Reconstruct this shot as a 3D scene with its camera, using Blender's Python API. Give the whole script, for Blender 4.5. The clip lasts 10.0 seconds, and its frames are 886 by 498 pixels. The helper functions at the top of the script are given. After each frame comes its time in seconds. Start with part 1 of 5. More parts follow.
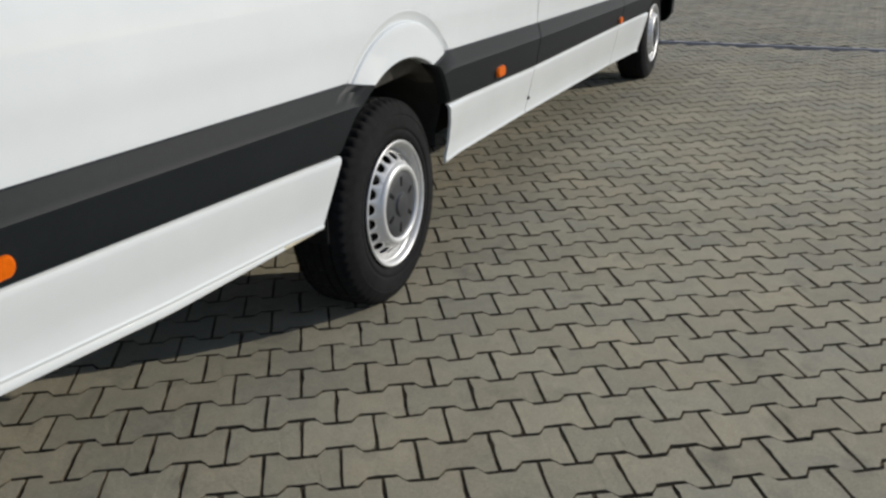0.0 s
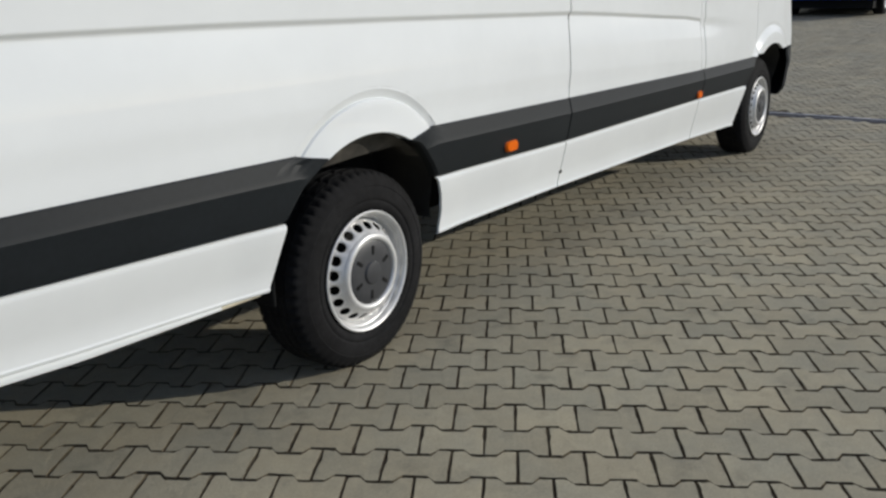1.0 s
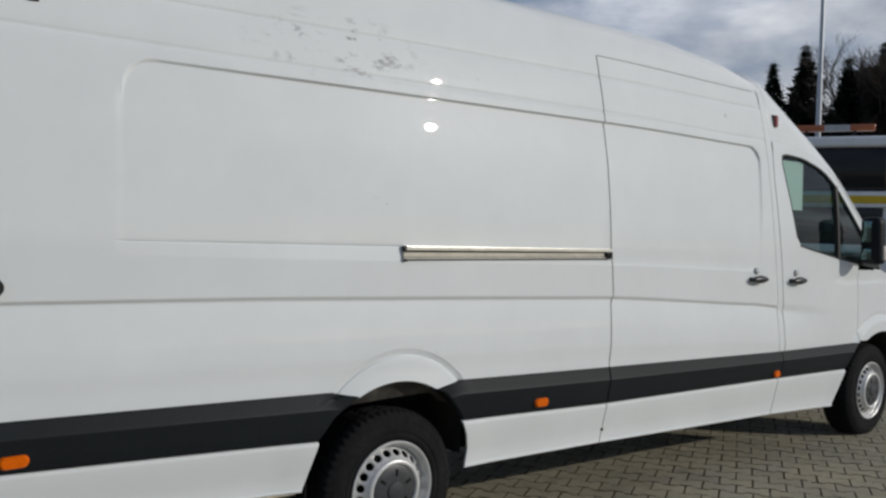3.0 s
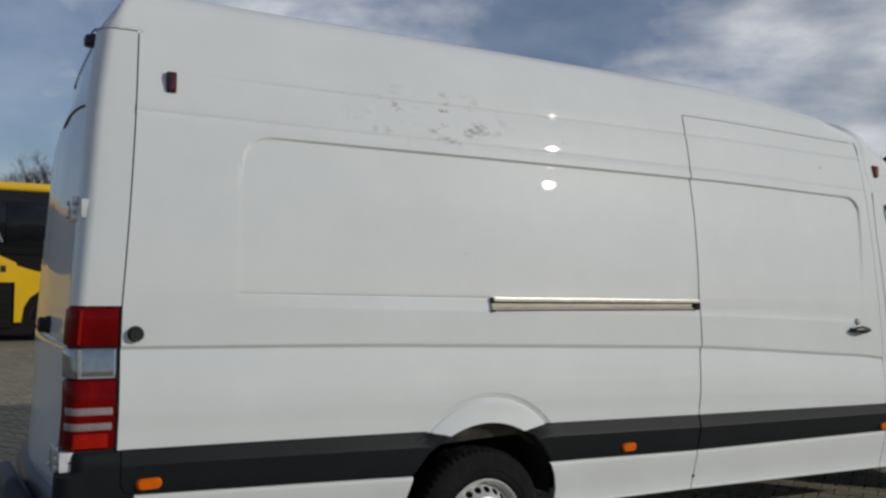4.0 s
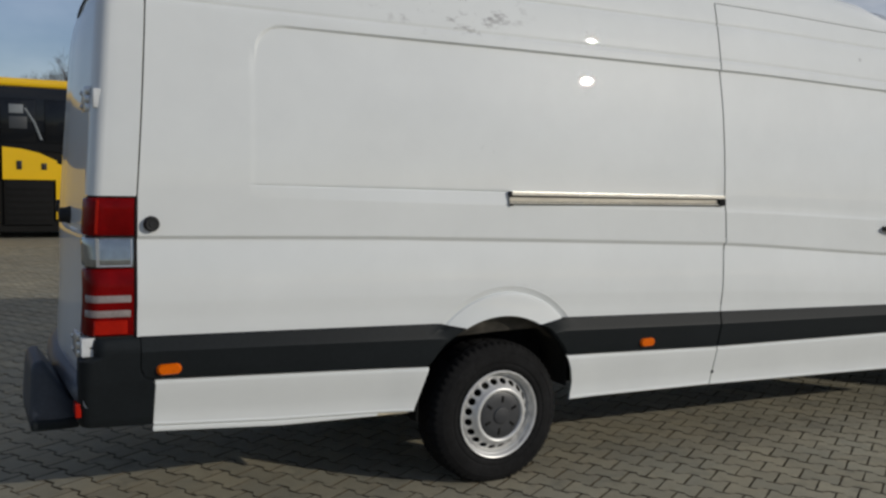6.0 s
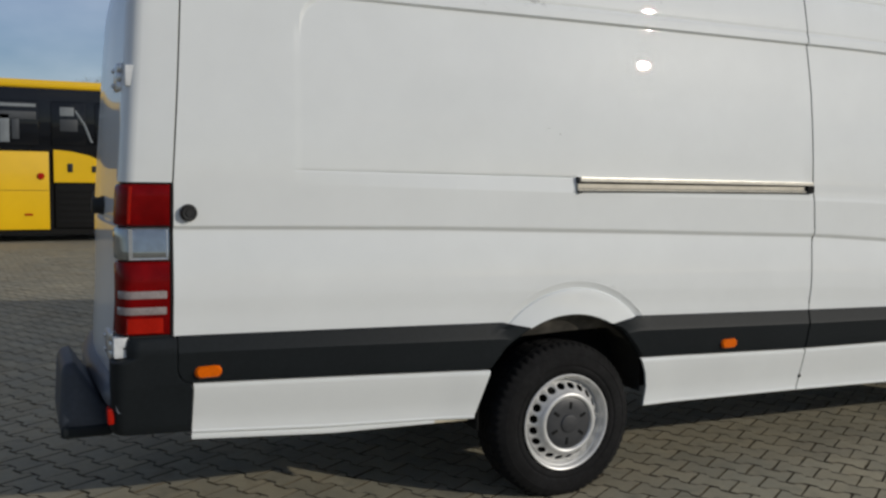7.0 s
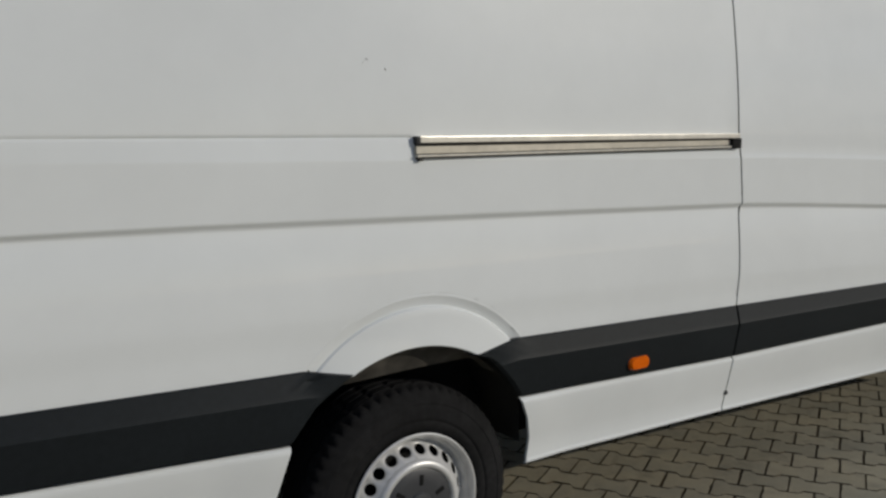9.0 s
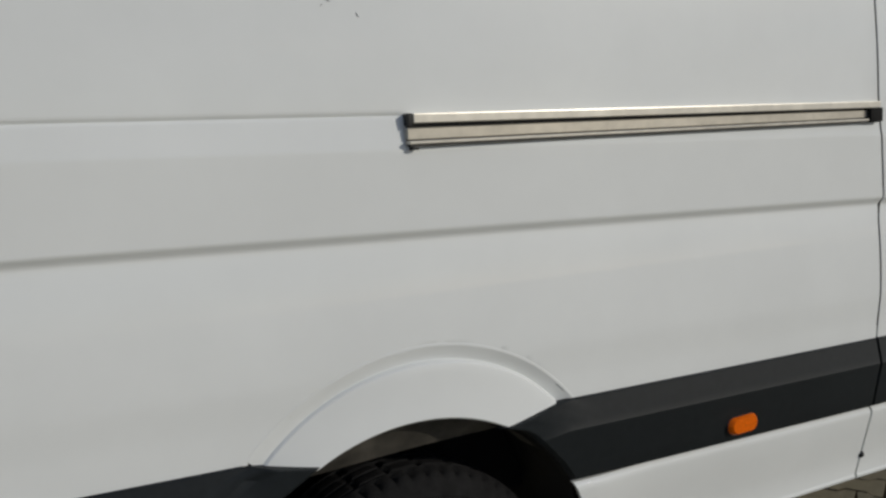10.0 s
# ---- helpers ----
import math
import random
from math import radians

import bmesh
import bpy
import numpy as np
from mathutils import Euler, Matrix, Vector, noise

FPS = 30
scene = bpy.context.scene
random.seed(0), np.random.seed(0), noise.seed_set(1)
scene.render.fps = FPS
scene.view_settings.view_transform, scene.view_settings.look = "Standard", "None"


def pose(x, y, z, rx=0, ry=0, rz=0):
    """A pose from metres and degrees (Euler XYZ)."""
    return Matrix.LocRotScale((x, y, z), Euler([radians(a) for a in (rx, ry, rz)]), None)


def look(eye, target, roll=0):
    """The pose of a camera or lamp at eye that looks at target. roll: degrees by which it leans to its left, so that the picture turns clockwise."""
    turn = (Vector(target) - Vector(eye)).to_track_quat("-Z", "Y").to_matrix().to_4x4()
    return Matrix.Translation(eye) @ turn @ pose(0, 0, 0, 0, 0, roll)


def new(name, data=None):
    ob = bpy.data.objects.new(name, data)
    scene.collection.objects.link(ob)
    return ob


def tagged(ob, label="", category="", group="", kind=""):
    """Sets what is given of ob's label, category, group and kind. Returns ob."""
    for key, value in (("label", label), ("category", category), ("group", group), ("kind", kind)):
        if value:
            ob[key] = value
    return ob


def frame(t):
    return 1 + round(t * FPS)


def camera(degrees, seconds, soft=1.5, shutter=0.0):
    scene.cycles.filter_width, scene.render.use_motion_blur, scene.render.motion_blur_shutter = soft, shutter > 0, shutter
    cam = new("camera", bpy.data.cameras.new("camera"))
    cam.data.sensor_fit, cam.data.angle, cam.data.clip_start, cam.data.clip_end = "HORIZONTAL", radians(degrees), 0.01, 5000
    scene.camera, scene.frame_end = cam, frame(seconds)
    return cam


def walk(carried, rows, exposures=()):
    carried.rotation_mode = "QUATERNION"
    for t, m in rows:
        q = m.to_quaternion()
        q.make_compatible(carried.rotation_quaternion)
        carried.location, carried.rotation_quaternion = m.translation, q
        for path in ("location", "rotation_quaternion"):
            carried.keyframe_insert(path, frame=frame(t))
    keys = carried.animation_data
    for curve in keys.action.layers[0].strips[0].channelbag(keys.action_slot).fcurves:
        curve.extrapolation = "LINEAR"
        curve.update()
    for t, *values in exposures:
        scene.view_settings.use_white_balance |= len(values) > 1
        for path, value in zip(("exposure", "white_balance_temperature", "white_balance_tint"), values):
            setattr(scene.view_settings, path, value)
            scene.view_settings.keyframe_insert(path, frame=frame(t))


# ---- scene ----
cam = camera(53.3, 10.0, soft=2.6)
PATH = [
    (0, (-2.4507, -1.1634, 1.2191), (-0.7445, -0.4057, 0.5031), -1.58),
    (0.2, (-2.3996, -1.2704, 1.2235), (-0.7218, -0.4329, 0.53), -1.55),
    (0.5, (-2.2954, -1.4559, 1.2407), (-0.6805, -0.4799, 0.5785), -2.12),
    (0.7, (-2.2429, -1.6, 1.2503), (-0.6577, -0.5576, 0.6171), -2.3),
    (1, (-2.1372, -1.7772, 1.2638), (-0.5892, -0.6543, 0.6787), -1.67),
    (1.2, (-2.06, -1.8907, 1.2768), (-0.536, -0.7184, 0.7255), -0.58),
    (1.5, (-2.0013, -2.0484, 1.3087), (-0.5368, -0.7942, 0.7779), -0.79),
    (1.8, (-2.0076, -2.2132, 1.3842), (-0.5848, -0.9023, 0.8765), 1.46),
    (2, (-2.0112, -2.3525, 1.4055), (-0.6044, -1.0096, 0.9364), 2.07),
    (2.2, (-2.0431, -2.489, 1.4376), (-0.6499, -1.1062, 1.0534), 2.4),
    (2.3, (-2.0691, -2.5668, 1.4437), (-0.686, -1.1595, 1.1207), 2.36),
    (2.5, (-2.1201, -2.6633, 1.4539), (-0.7531, -1.2193, 1.2449), 1.99),
    (2.7, (-2.1704, -2.8033, 1.477), (-0.8439, -1.3135, 1.3343), 1.87),
    (3, (-2.2099, -2.9297, 1.4671), (-0.9483, -1.3792, 1.4099), 1.55),
    (3.2, (-2.2226, -3.0362, 1.4762), (-1.0132, -1.4436, 1.4451), 1.43),
    (4.3, (-2.2548, -3.3563, 1.4936), (-1.2883, -1.607, 1.5584), 1.26),
    (4.5, (-2.2363, -3.3657, 1.4878), (-1.2911, -1.6055, 1.5571), 1.19),
    (5, (-2.2011, -3.3546, 1.4761), (-1.2795, -1.579, 1.4505), 1.21),
    (5.5, (-2.1778, -3.3499, 1.4567), (-1.2314, -1.5938, 1.315), 1.45),
    (5.7, (-2.1708, -3.3493, 1.4592), (-1.2188, -1.598, 1.2933), 1.64),
    (6.8, (-2.0658, -3.1549, 1.408), (-1.2077, -1.3583, 1.2171), 0.85),
    (7, (-2.0478, -3.0262, 1.3804), (-1.2035, -1.2212, 1.2074), 0.94),
    (7.2, (-2.024, -2.9261, 1.3765), (-1.1682, -1.1269, 1.2008), 0.97),
    (7.5, (-1.9288, -2.802, 1.3752), (-1.0722, -1.0068, 1.1772), 0.13),
    (7.8, (-1.7826, -2.6368, 1.3518), (-0.9241, -0.842, 1.1499), -0.52),
    (8, (-1.6968, -2.5227, 1.368), (-0.8491, -0.7229, 1.1622), -0.89),
    (8.2, (-1.6049, -2.4277, 1.3684), (-0.7571, -0.6282, 1.1644), -0.81),
    (8.5, (-1.4816, -2.2146, 1.363), (-0.5373, -0.4645, 1.1518), -0.61),
    (8.7, (-1.3933, -2.1016, 1.3715), (-0.3654, -0.4001, 1.1509), -0.55),
    (9, (-1.2572, -1.9587, 1.3827), (-0.1572, -0.3094, 1.1178), -0.79),
    (9.2, (-1.1307, -1.8687, 1.3725), (-0.0618, -0.2008, 1.0961), -1.4),
    (9.5, (-0.9691, -1.7472, 1.3833), (0.0484, -0.0483, 1.1064), -1.87),
    (10, (-0.7253, -1.3926, 1.3452), (0.2241, 0.3459, 1.0691), -2.45),
]
EXPOSURES = [(0.0, 0.13, 6490, 10), (1.0, 0.09, 6490, 10), (1.5, -0.07, 6440, 10), (2.0, -0.08, 6450, 10), (2.5, -0.19, 6390, 10), (3.0, -0.44, 6430, 10), (4.5, -0.61, 6580, 10), (5.5, -0.55, 6610, 10), (7.0, -0.38, 6650, 10), (8.5, -0.44, 6660, 10), (9.0, -0.60, 6660, 10), (9.5, -0.64, 6650, 10), (10.0, -0.58, 6650, 10)]
walk(cam, [(t, look(eye, target, roll)) for t, eye, target, roll in PATH], EXPOSURES)

# ---- world and sun ----
SUN_AZ, SUN_EL = -50.5, 20.6
world = bpy.data.worlds.new("sky")
scene.world = world
world.use_nodes = True


def world_nodes():
    nt = world.node_tree
    nt.nodes.clear()
    out = nt.nodes.new("ShaderNodeOutputWorld")
    bg = nt.nodes.new("ShaderNodeBackground")
    sky = nt.nodes.new("ShaderNodeTexSky")
    sky.sky_type = "NISHITA"
    sky.sun_disc = False
    sky.sun_elevation = radians(SUN_EL)
    sky.sun_rotation = radians(90 - SUN_AZ)
    sky.air_density, sky.dust_density, sky.ozone_density = 1.0, 0.6, 2.0
    coord = nt.nodes.new("ShaderNodeTexCoord")
    flat = nt.nodes.new("ShaderNodeMapping")
    flat.inputs["Scale"].default_value = (1.0, 1.0, 2.3)
    nt.links.new(coord.outputs["Generated"], flat.inputs["Vector"])
    big = nt.nodes.new("ShaderNodeTexNoise")
    big.inputs["Scale"].default_value = 2.3
    big.inputs["Detail"].default_value = 9
    big.inputs["Roughness"].default_value = 0.58
    big.inputs["Distortion"].default_value = 0.35
    nt.links.new(flat.outputs["Vector"], big.inputs["Vector"])
    cover = nt.nodes.new("ShaderNodeValToRGB")
    cover.color_ramp.elements[0].position, cover.color_ramp.elements[1].position = 0.58, 0.76
    cover.color_ramp.elements[0].color = (0.20, 0.20, 0.20, 1)
    cover.color_ramp.elements[1].color = (0.90, 0.90, 0.90, 1)
    lean = nt.nodes.new("ShaderNodeVectorMath")
    lean.operation = "DOT_PRODUCT"
    lean.inputs[1].default_value = (0.29, 0.04, 0.0)
    nt.links.new(coord.outputs["Generated"], lean.inputs[0])
    gather = nt.nodes.new("ShaderNodeMath")
    gather.operation = "ADD"
    nt.links.new(big.outputs["Fac"], gather.inputs[0])
    nt.links.new(lean.outputs["Value"], gather.inputs[1])
    nt.links.new(gather.outputs["Value"], cover.inputs["Fac"])
    tone = nt.nodes.new("ShaderNodeTexNoise")
    tone.inputs["Scale"].default_value = 5.0
    tone.inputs["Detail"].default_value = 8
    nt.links.new(flat.outputs["Vector"], tone.inputs["Vector"])
    shade = nt.nodes.new("ShaderNodeValToRGB")
    shade.color_ramp.elements[0].position, shade.color_ramp.elements[1].position = 0.36, 0.62
    shade.color_ramp.elements[0].color = (5.4, 6.0, 7.0, 1)
    shade.color_ramp.elements[1].color = (15.5, 15.7, 16.2, 1)
    nt.links.new(tone.outputs["Fac"], shade.inputs["Fac"])
    mix = nt.nodes.new("ShaderNodeMix")
    mix.data_type = "RGBA"
    nt.links.new(cover.outputs["Color"], mix.inputs["Factor"])
    deep = nt.nodes.new("ShaderNodeVectorMath")
    deep.operation = "MULTIPLY"
    deep.inputs[1].default_value = (0.91, 1.05, 1.32)
    nt.links.new(sky.outputs["Color"], deep.inputs[0])
    nt.links.new(deep.outputs["Vector"], mix.inputs[6])
    nt.links.new(shade.outputs["Color"], mix.inputs[7])
    nt.links.new(mix.outputs[2], bg.inputs["Color"])
    bg.inputs["Strength"].default_value = 0.074
    nt.links.new(bg.outputs["Background"], out.inputs["Surface"])


world_nodes()
sun = new("sun", bpy.data.lights.new("sun", "SUN"))
sun.data.energy, sun.data.angle, sun.data.color = 2.8, radians(0.75), (1.0, 0.945, 0.845)
sun_way = Vector((math.cos(radians(SUN_AZ)) * math.cos(radians(SUN_EL)), math.sin(radians(SUN_AZ)) * math.cos(radians(SUN_EL)), math.sin(radians(SUN_EL))))
sun.matrix_world = look(sun_way * 60, (0, 0, 0))


# ---- materials ----
def node(nt, kind, **inputs):
    n = nt.nodes.new(kind)
    for key, value in inputs.items():
        n.inputs[key.replace("_", " ")].default_value = value
    return n


def material(name, color, rough=0.5, metal=0.0, grain=0.0, grain_size=40.0, stain=0.0, stain_size=3.0, bump=0.0, bump_size=120.0, coat=0.0, vary="", vary_by=0.0, emit=0.0, specular=0.5):
    """A surface with fine grain, larger stains, relief and, where asked, a tone of its own for each piece."""
    m = bpy.data.materials.new(name)
    m.use_nodes = True
    nt = m.node_tree
    b = nt.nodes["Principled BSDF"]
    b.inputs["Roughness"].default_value = rough
    b.inputs["Metallic"].default_value = metal
    b.inputs["Specular IOR Level"].default_value = specular
    b.inputs["Coat Weight"].default_value = coat
    b.inputs["Coat Roughness"].default_value = 0.03
    coord = nt.nodes.new("ShaderNodeTexCoord")
    value = None

    def add(source, low, high):
        nonlocal value
        r = nt.nodes.new("ShaderNodeMapRange")
        r.inputs["From Min"].default_value, r.inputs["From Max"].default_value = (0.3, 0.7) if source.type != "VALUE_RANDOM" else (0, 1)
        r.inputs["To Min"].default_value, r.inputs["To Max"].default_value = low, high
        nt.links.new(source, r.inputs["Value"])
        if value is None:
            value = r.outputs["Result"]
        else:
            k = nt.nodes.new("ShaderNodeMath")
            k.operation = "MULTIPLY"
            nt.links.new(value, k.inputs[0])
            nt.links.new(r.outputs["Result"], k.inputs[1])
            value = k.outputs["Value"]

    fine = node(nt, "ShaderNodeTexNoise", Scale=grain_size, Detail=6.0, Roughness=0.6)
    wide = node(nt, "ShaderNodeTexNoise", Scale=stain_size, Detail=5.0, Roughness=0.6)
    for n in (fine, wide):
        nt.links.new(coord.outputs["Object"], n.inputs["Vector"])
    if grain:
        add(fine.outputs["Fac"], 1 - grain, 1 + grain)
    if stain:
        add(wide.outputs["Fac"], 1 - stain, 1 + stain)
    if vary:
        if vary == "object":
            r = nt.nodes.new("ShaderNodeObjectInfo")
        else:
            r = nt.nodes.new("ShaderNodeNewGeometry")
        k = nt.nodes.new("ShaderNodeMapRange")
        k.inputs["To Min"].default_value, k.inputs["To Max"].default_value = 1 - vary_by, 1 + vary_by
        nt.links.new(r.outputs["Random" if vary == "object" else "Random Per Island"], k.inputs["Value"])
        if value is None:
            value = k.outputs["Result"]
        else:
            q = nt.nodes.new("ShaderNodeMath")
            q.operation = "MULTIPLY"
            nt.links.new(value, q.inputs[0])
            nt.links.new(k.outputs["Result"], q.inputs[1])
            value = q.outputs["Value"]
    if value is None:
        b.inputs["Base Color"].default_value = (*color, 1)
    else:
        mul = nt.nodes.new("ShaderNodeVectorMath")
        mul.operation = "SCALE"
        mul.inputs[0].default_value = color
        nt.links.new(value, mul.inputs["Scale"])
        nt.links.new(mul.outputs["Vector"], b.inputs["Base Color"])
    if bump:
        relief = node(nt, "ShaderNodeTexNoise", Scale=bump_size, Detail=5.0, Roughness=0.65)
        nt.links.new(coord.outputs["Object"], relief.inputs["Vector"])
        bm_node = node(nt, "ShaderNodeBump", Strength=bump, Distance=0.004)
        nt.links.new(relief.outputs["Fac"], bm_node.inputs["Height"])
        nt.links.new(bm_node.outputs["Normal"], b.inputs["Normal"])
    if emit:
        b.inputs["Emission Color"].default_value = (*color, 1)
        b.inputs["Emission Strength"].default_value = emit
    return m


def glass(name, color, rough=0.01):
    """Thin tinted sheet glass: clear straight through, mirroring at a slant."""
    m = bpy.data.materials.new(name)
    m.use_nodes = True
    nt = m.node_tree
    nt.nodes.clear()
    out = nt.nodes.new("ShaderNodeOutputMaterial")
    clear = nt.nodes.new("ShaderNodeBsdfTransparent")
    clear.inputs["Color"].default_value = (*color, 1)
    shine = nt.nodes.new("ShaderNodeBsdfGlossy")
    shine.inputs["Roughness"].default_value = rough
    edge = nt.nodes.new("ShaderNodeLayerWeight")
    steep = nt.nodes.new("ShaderNodeMath")
    steep.operation = "POWER"
    steep.inputs[1].default_value = 5.0
    nt.links.new(edge.outputs["Facing"], steep.inputs[0])
    slant = nt.nodes.new("ShaderNodeMapRange")
    slant.inputs["To Min"].default_value = 0.045
    nt.links.new(steep.outputs["Value"], slant.inputs["Value"])
    mix = nt.nodes.new("ShaderNodeMixShader")
    nt.links.new(slant.outputs["Result"], mix.inputs["Fac"])
    nt.links.new(clear.outputs["BSDF"], mix.inputs[1])
    nt.links.new(shine.outputs["BSDF"], mix.inputs[2])
    nt.links.new(mix.outputs["Shader"], out.inputs["Surface"])
    return m


def paint_with_scuffs():
    """White van paint: faint dust, and grey scuffs scattered high on the rear side panel."""
    m = material("white_paint", (0.71, 0.735, 0.735), 0.36, specular=0.05, stain=0.03, stain_size=1.6, grain=0.012, grain_size=9, coat=0.75)
    nt = m.node_tree
    b = nt.nodes["Principled BSDF"]
    b.inputs["Coat Roughness"].default_value = 0.008
    old = b.inputs["Base Color"].links[0].from_socket
    coord = nt.nodes.new("ShaderNodeTexCoord")
    place = nt.nodes.new("ShaderNodeMapping")
    place.inputs["Location"].default_value = (0.28, 0, -2.175)
    nt.links.new(coord.outputs["Object"], place.inputs["Vector"])
    squash = nt.nodes.new("ShaderNodeVectorMath")
    squash.operation = "MULTIPLY"
    squash.inputs[1].default_value = (2.2, 0.0, 6.2)
    nt.links.new(place.outputs["Vector"], squash.inputs[0])
    far = nt.nodes.new("ShaderNodeVectorMath")
    far.operation = "LENGTH"
    nt.links.new(squash.outputs["Vector"], far.inputs[0])
    near = nt.nodes.new("ShaderNodeMapRange")
    near.inputs["From Min"].default_value, near.inputs["From Max"].default_value = 1.0, 0.35
    nt.links.new(far.outputs["Value"], near.inputs["Value"])
    stretch = nt.nodes.new("ShaderNodeMapping")
    stretch.inputs["Scale"].default_value = (1.0, 0.2, 1.9)
    nt.links.new(coord.outputs["Object"], stretch.inputs["Vector"])
    blot = node(nt, "ShaderNodeTexNoise", Scale=9.0, Detail=7.0, Roughness=0.72)
    nt.links.new(stretch.outputs["Vector"], blot.inputs["Vector"])
    step = nt.nodes.new("ShaderNodeMapRange")
    step.inputs["From Min"].default_value, step.inputs["From Max"].default_value = 0.535, 0.62
    nt.links.new(blot.outputs["Fac"], step.inputs["Value"])
    both = nt.nodes.new("ShaderNodeMath")
    both.operation = "MULTIPLY"
    nt.links.new(near.outputs["Result"], both.inputs[0])
    nt.links.new(step.outputs["Result"], both.inputs[1])
    dots = node(nt, "ShaderNodeTexVoronoi", Scale=2.6)
    nt.links.new(coord.outputs["Object"], dots.inputs["Vector"])
    speck = nt.nodes.new("ShaderNodeMapRange")
    speck.inputs["From Min"].default_value, speck.inputs["From Max"].default_value = 0.040, 0.020
    speck.inputs["To Max"].default_value = 0.45
    nt.links.new(dots.outputs["Distance"], speck.inputs["Value"])
    most = nt.nodes.new("ShaderNodeMath")
    most.operation = "MAXIMUM"
    nt.links.new(both.outputs["Value"], most.inputs[0])
    nt.links.new(speck.outputs["Result"], most.inputs[1])
    half = nt.nodes.new("ShaderNodeMath")
    half.operation = "MULTIPLY"
    half.inputs[1].default_value = 0.80
    nt.links.new(most.outputs["Value"], half.inputs[0])
    mix = nt.nodes.new("ShaderNodeMix")
    mix.data_type = "RGBA"
    nt.links.new(half.outputs["Value"], mix.inputs["Factor"])
    nt.links.new(old, mix.inputs[6])
    mix.inputs[7].default_value = (0.17, 0.155, 0.165, 1)
    nt.links.new(mix.outputs[2], b.inputs["Base Color"])
    return m


WHITE = paint_with_scuffs()
CLAD = material("black_cladding", (0.0125, 0.0155, 0.0178), 0.50, specular=0.15, grain=0.12, grain_size=60, stain=0.12, stain_size=2.5, bump=0.05, bump_size=900)
UNDER = material("underbody_black", (0.008, 0.008, 0.008), 0.85, grain=0.3, grain_size=20, specular=0.2)
RUBBER = material("tyre_rubber", (0.0125, 0.0125, 0.013), 0.85, grain=0.25, grain_size=50, stain=0.3, stain_size=6, bump=0.15, bump_size=300, specular=0.12)
LINER = material("wheel_arch_liner", (0.020, 0.020, 0.020), 0.6, grain=0.3, grain_size=14, stain=0.4, stain_size=5, bump=0.2, bump_size=60)
DUSTY = material("dusty_inner_arch", (0.055, 0.050, 0.042), 0.7, grain=0.35, grain_size=25, stain=0.6, stain_size=7, bump=0.2, bump_size=90)
STEEL = material("silver_wheel", (0.62, 0.62, 0.61), 0.38, metal=0.35, grain=0.05, grain_size=80, stain=0.10, stain_size=9)
CAPGREY = material("grey_hub_cap", (0.036, 0.038, 0.042), 0.45, grain=0.1, grain_size=60)
ALU = material("rail_aluminium", (0.67, 0.64, 0.57), 0.30, metal=0.4, grain=0.12, grain_size=25, stain=0.12, stain_size=5)
RAILFACE = material("dull_rail_face", (0.55, 0.515, 0.445), 0.30, metal=0.55, grain=0.10, grain_size=30, stain=0.15, stain_size=4)
CHROME = material("zinc_hinge", (0.60, 0.61, 0.62), 0.30, metal=0.8, grain=0.1, grain_size=60)
ORANGE = material("amber_lens", (0.70, 0.125, 0.001), 0.35, grain=0.15, grain_size=120, specular=0.15)
RED = material("red_lens", (0.160, 0.002, 0.0025), 0.14, grain=0.12, grain_size=25, stain=0.3, stain_size=8, specular=0.12)
REDBRIGHT = material("bright_red_lens", (0.37, 0.010, 0.004), 0.16, grain=0.1, grain_size=60, coat=0.05, specular=0.2)
STRIP = material("ribbed_strip", (0.27, 0.235, 0.23), 0.3, grain=0.25, grain_size=90, stain=0.1, coat=0.2)
CLEAR = material("clear_lens", (0.34, 0.36, 0.365), 0.12, metal=0.8, grain=0.15, grain_size=40, coat=0.6)
GASKET = material("black_rubber_seal", (0.012, 0.012, 0.012), 0.6, grain=0.1)
HINGEWHITE = material("hinge_paint", (0.62, 0.64, 0.65), 0.4, grain=0.08, grain_size=40, stain=0.25, stain_size=14)
SEAMGREY = material("seam_gap_grey", (0.13, 0.13, 0.13), 0.7, grain=0.2, grain_size=20)
TRIM = material("black_plastic", (0.016, 0.016, 0.017), 0.35, grain=0.1, grain_size=80)
WINDOW = glass("tinted_cab_glass", (0.42, 0.58, 0.545))
DARKGLASS = material("dark_bus_glass", (0.008, 0.009, 0.011), 0.05, stain=0.2, specular=0.3)
SEATCLOTH = material("dark_seat_cloth", (0.022, 0.026, 0.034), 0.9, grain=0.2, grain_size=120)
PAPER = material("pale_paper", (0.84, 0.88, 0.84), 0.8, grain=0.03)
YELLOW = material("yellow_bus_paint", (0.76, 0.46, 0.002), 0.32, stain=0.06, stain_size=1.2, coat=0.25)
BLUE = material("blue_paint", (0.006, 0.10, 0.62), 0.28, stain=0.06, stain_size=1.5, coat=0.5)
GREYBLUE = material("grey_blue_paint", (0.065, 0.080, 0.125), 0.45, stain=0.15, stain_size=0.8, coat=0.3)
TRUCKWHITE = material("truck_white_paint", (0.80, 0.81, 0.81), 0.4, stain=0.08, stain_size=2)
BARGREY = material("grey_bar_plastic", (0.42, 0.42, 0.42), 0.5, grain=0.1, stain=0.2)
STRIPE = material("yellow_stripe", (0.62, 0.42, 0.01), 0.45, stain=0.05)
BEACON = material("orange_beacon", (0.36, 0.105, 0.035), 0.3, stain=0.1)
GALV = material("galvanised_pole", (0.42, 0.44, 0.47), 0.45, metal=0.5, grain=0.1, grain_size=20, stain=0.1)
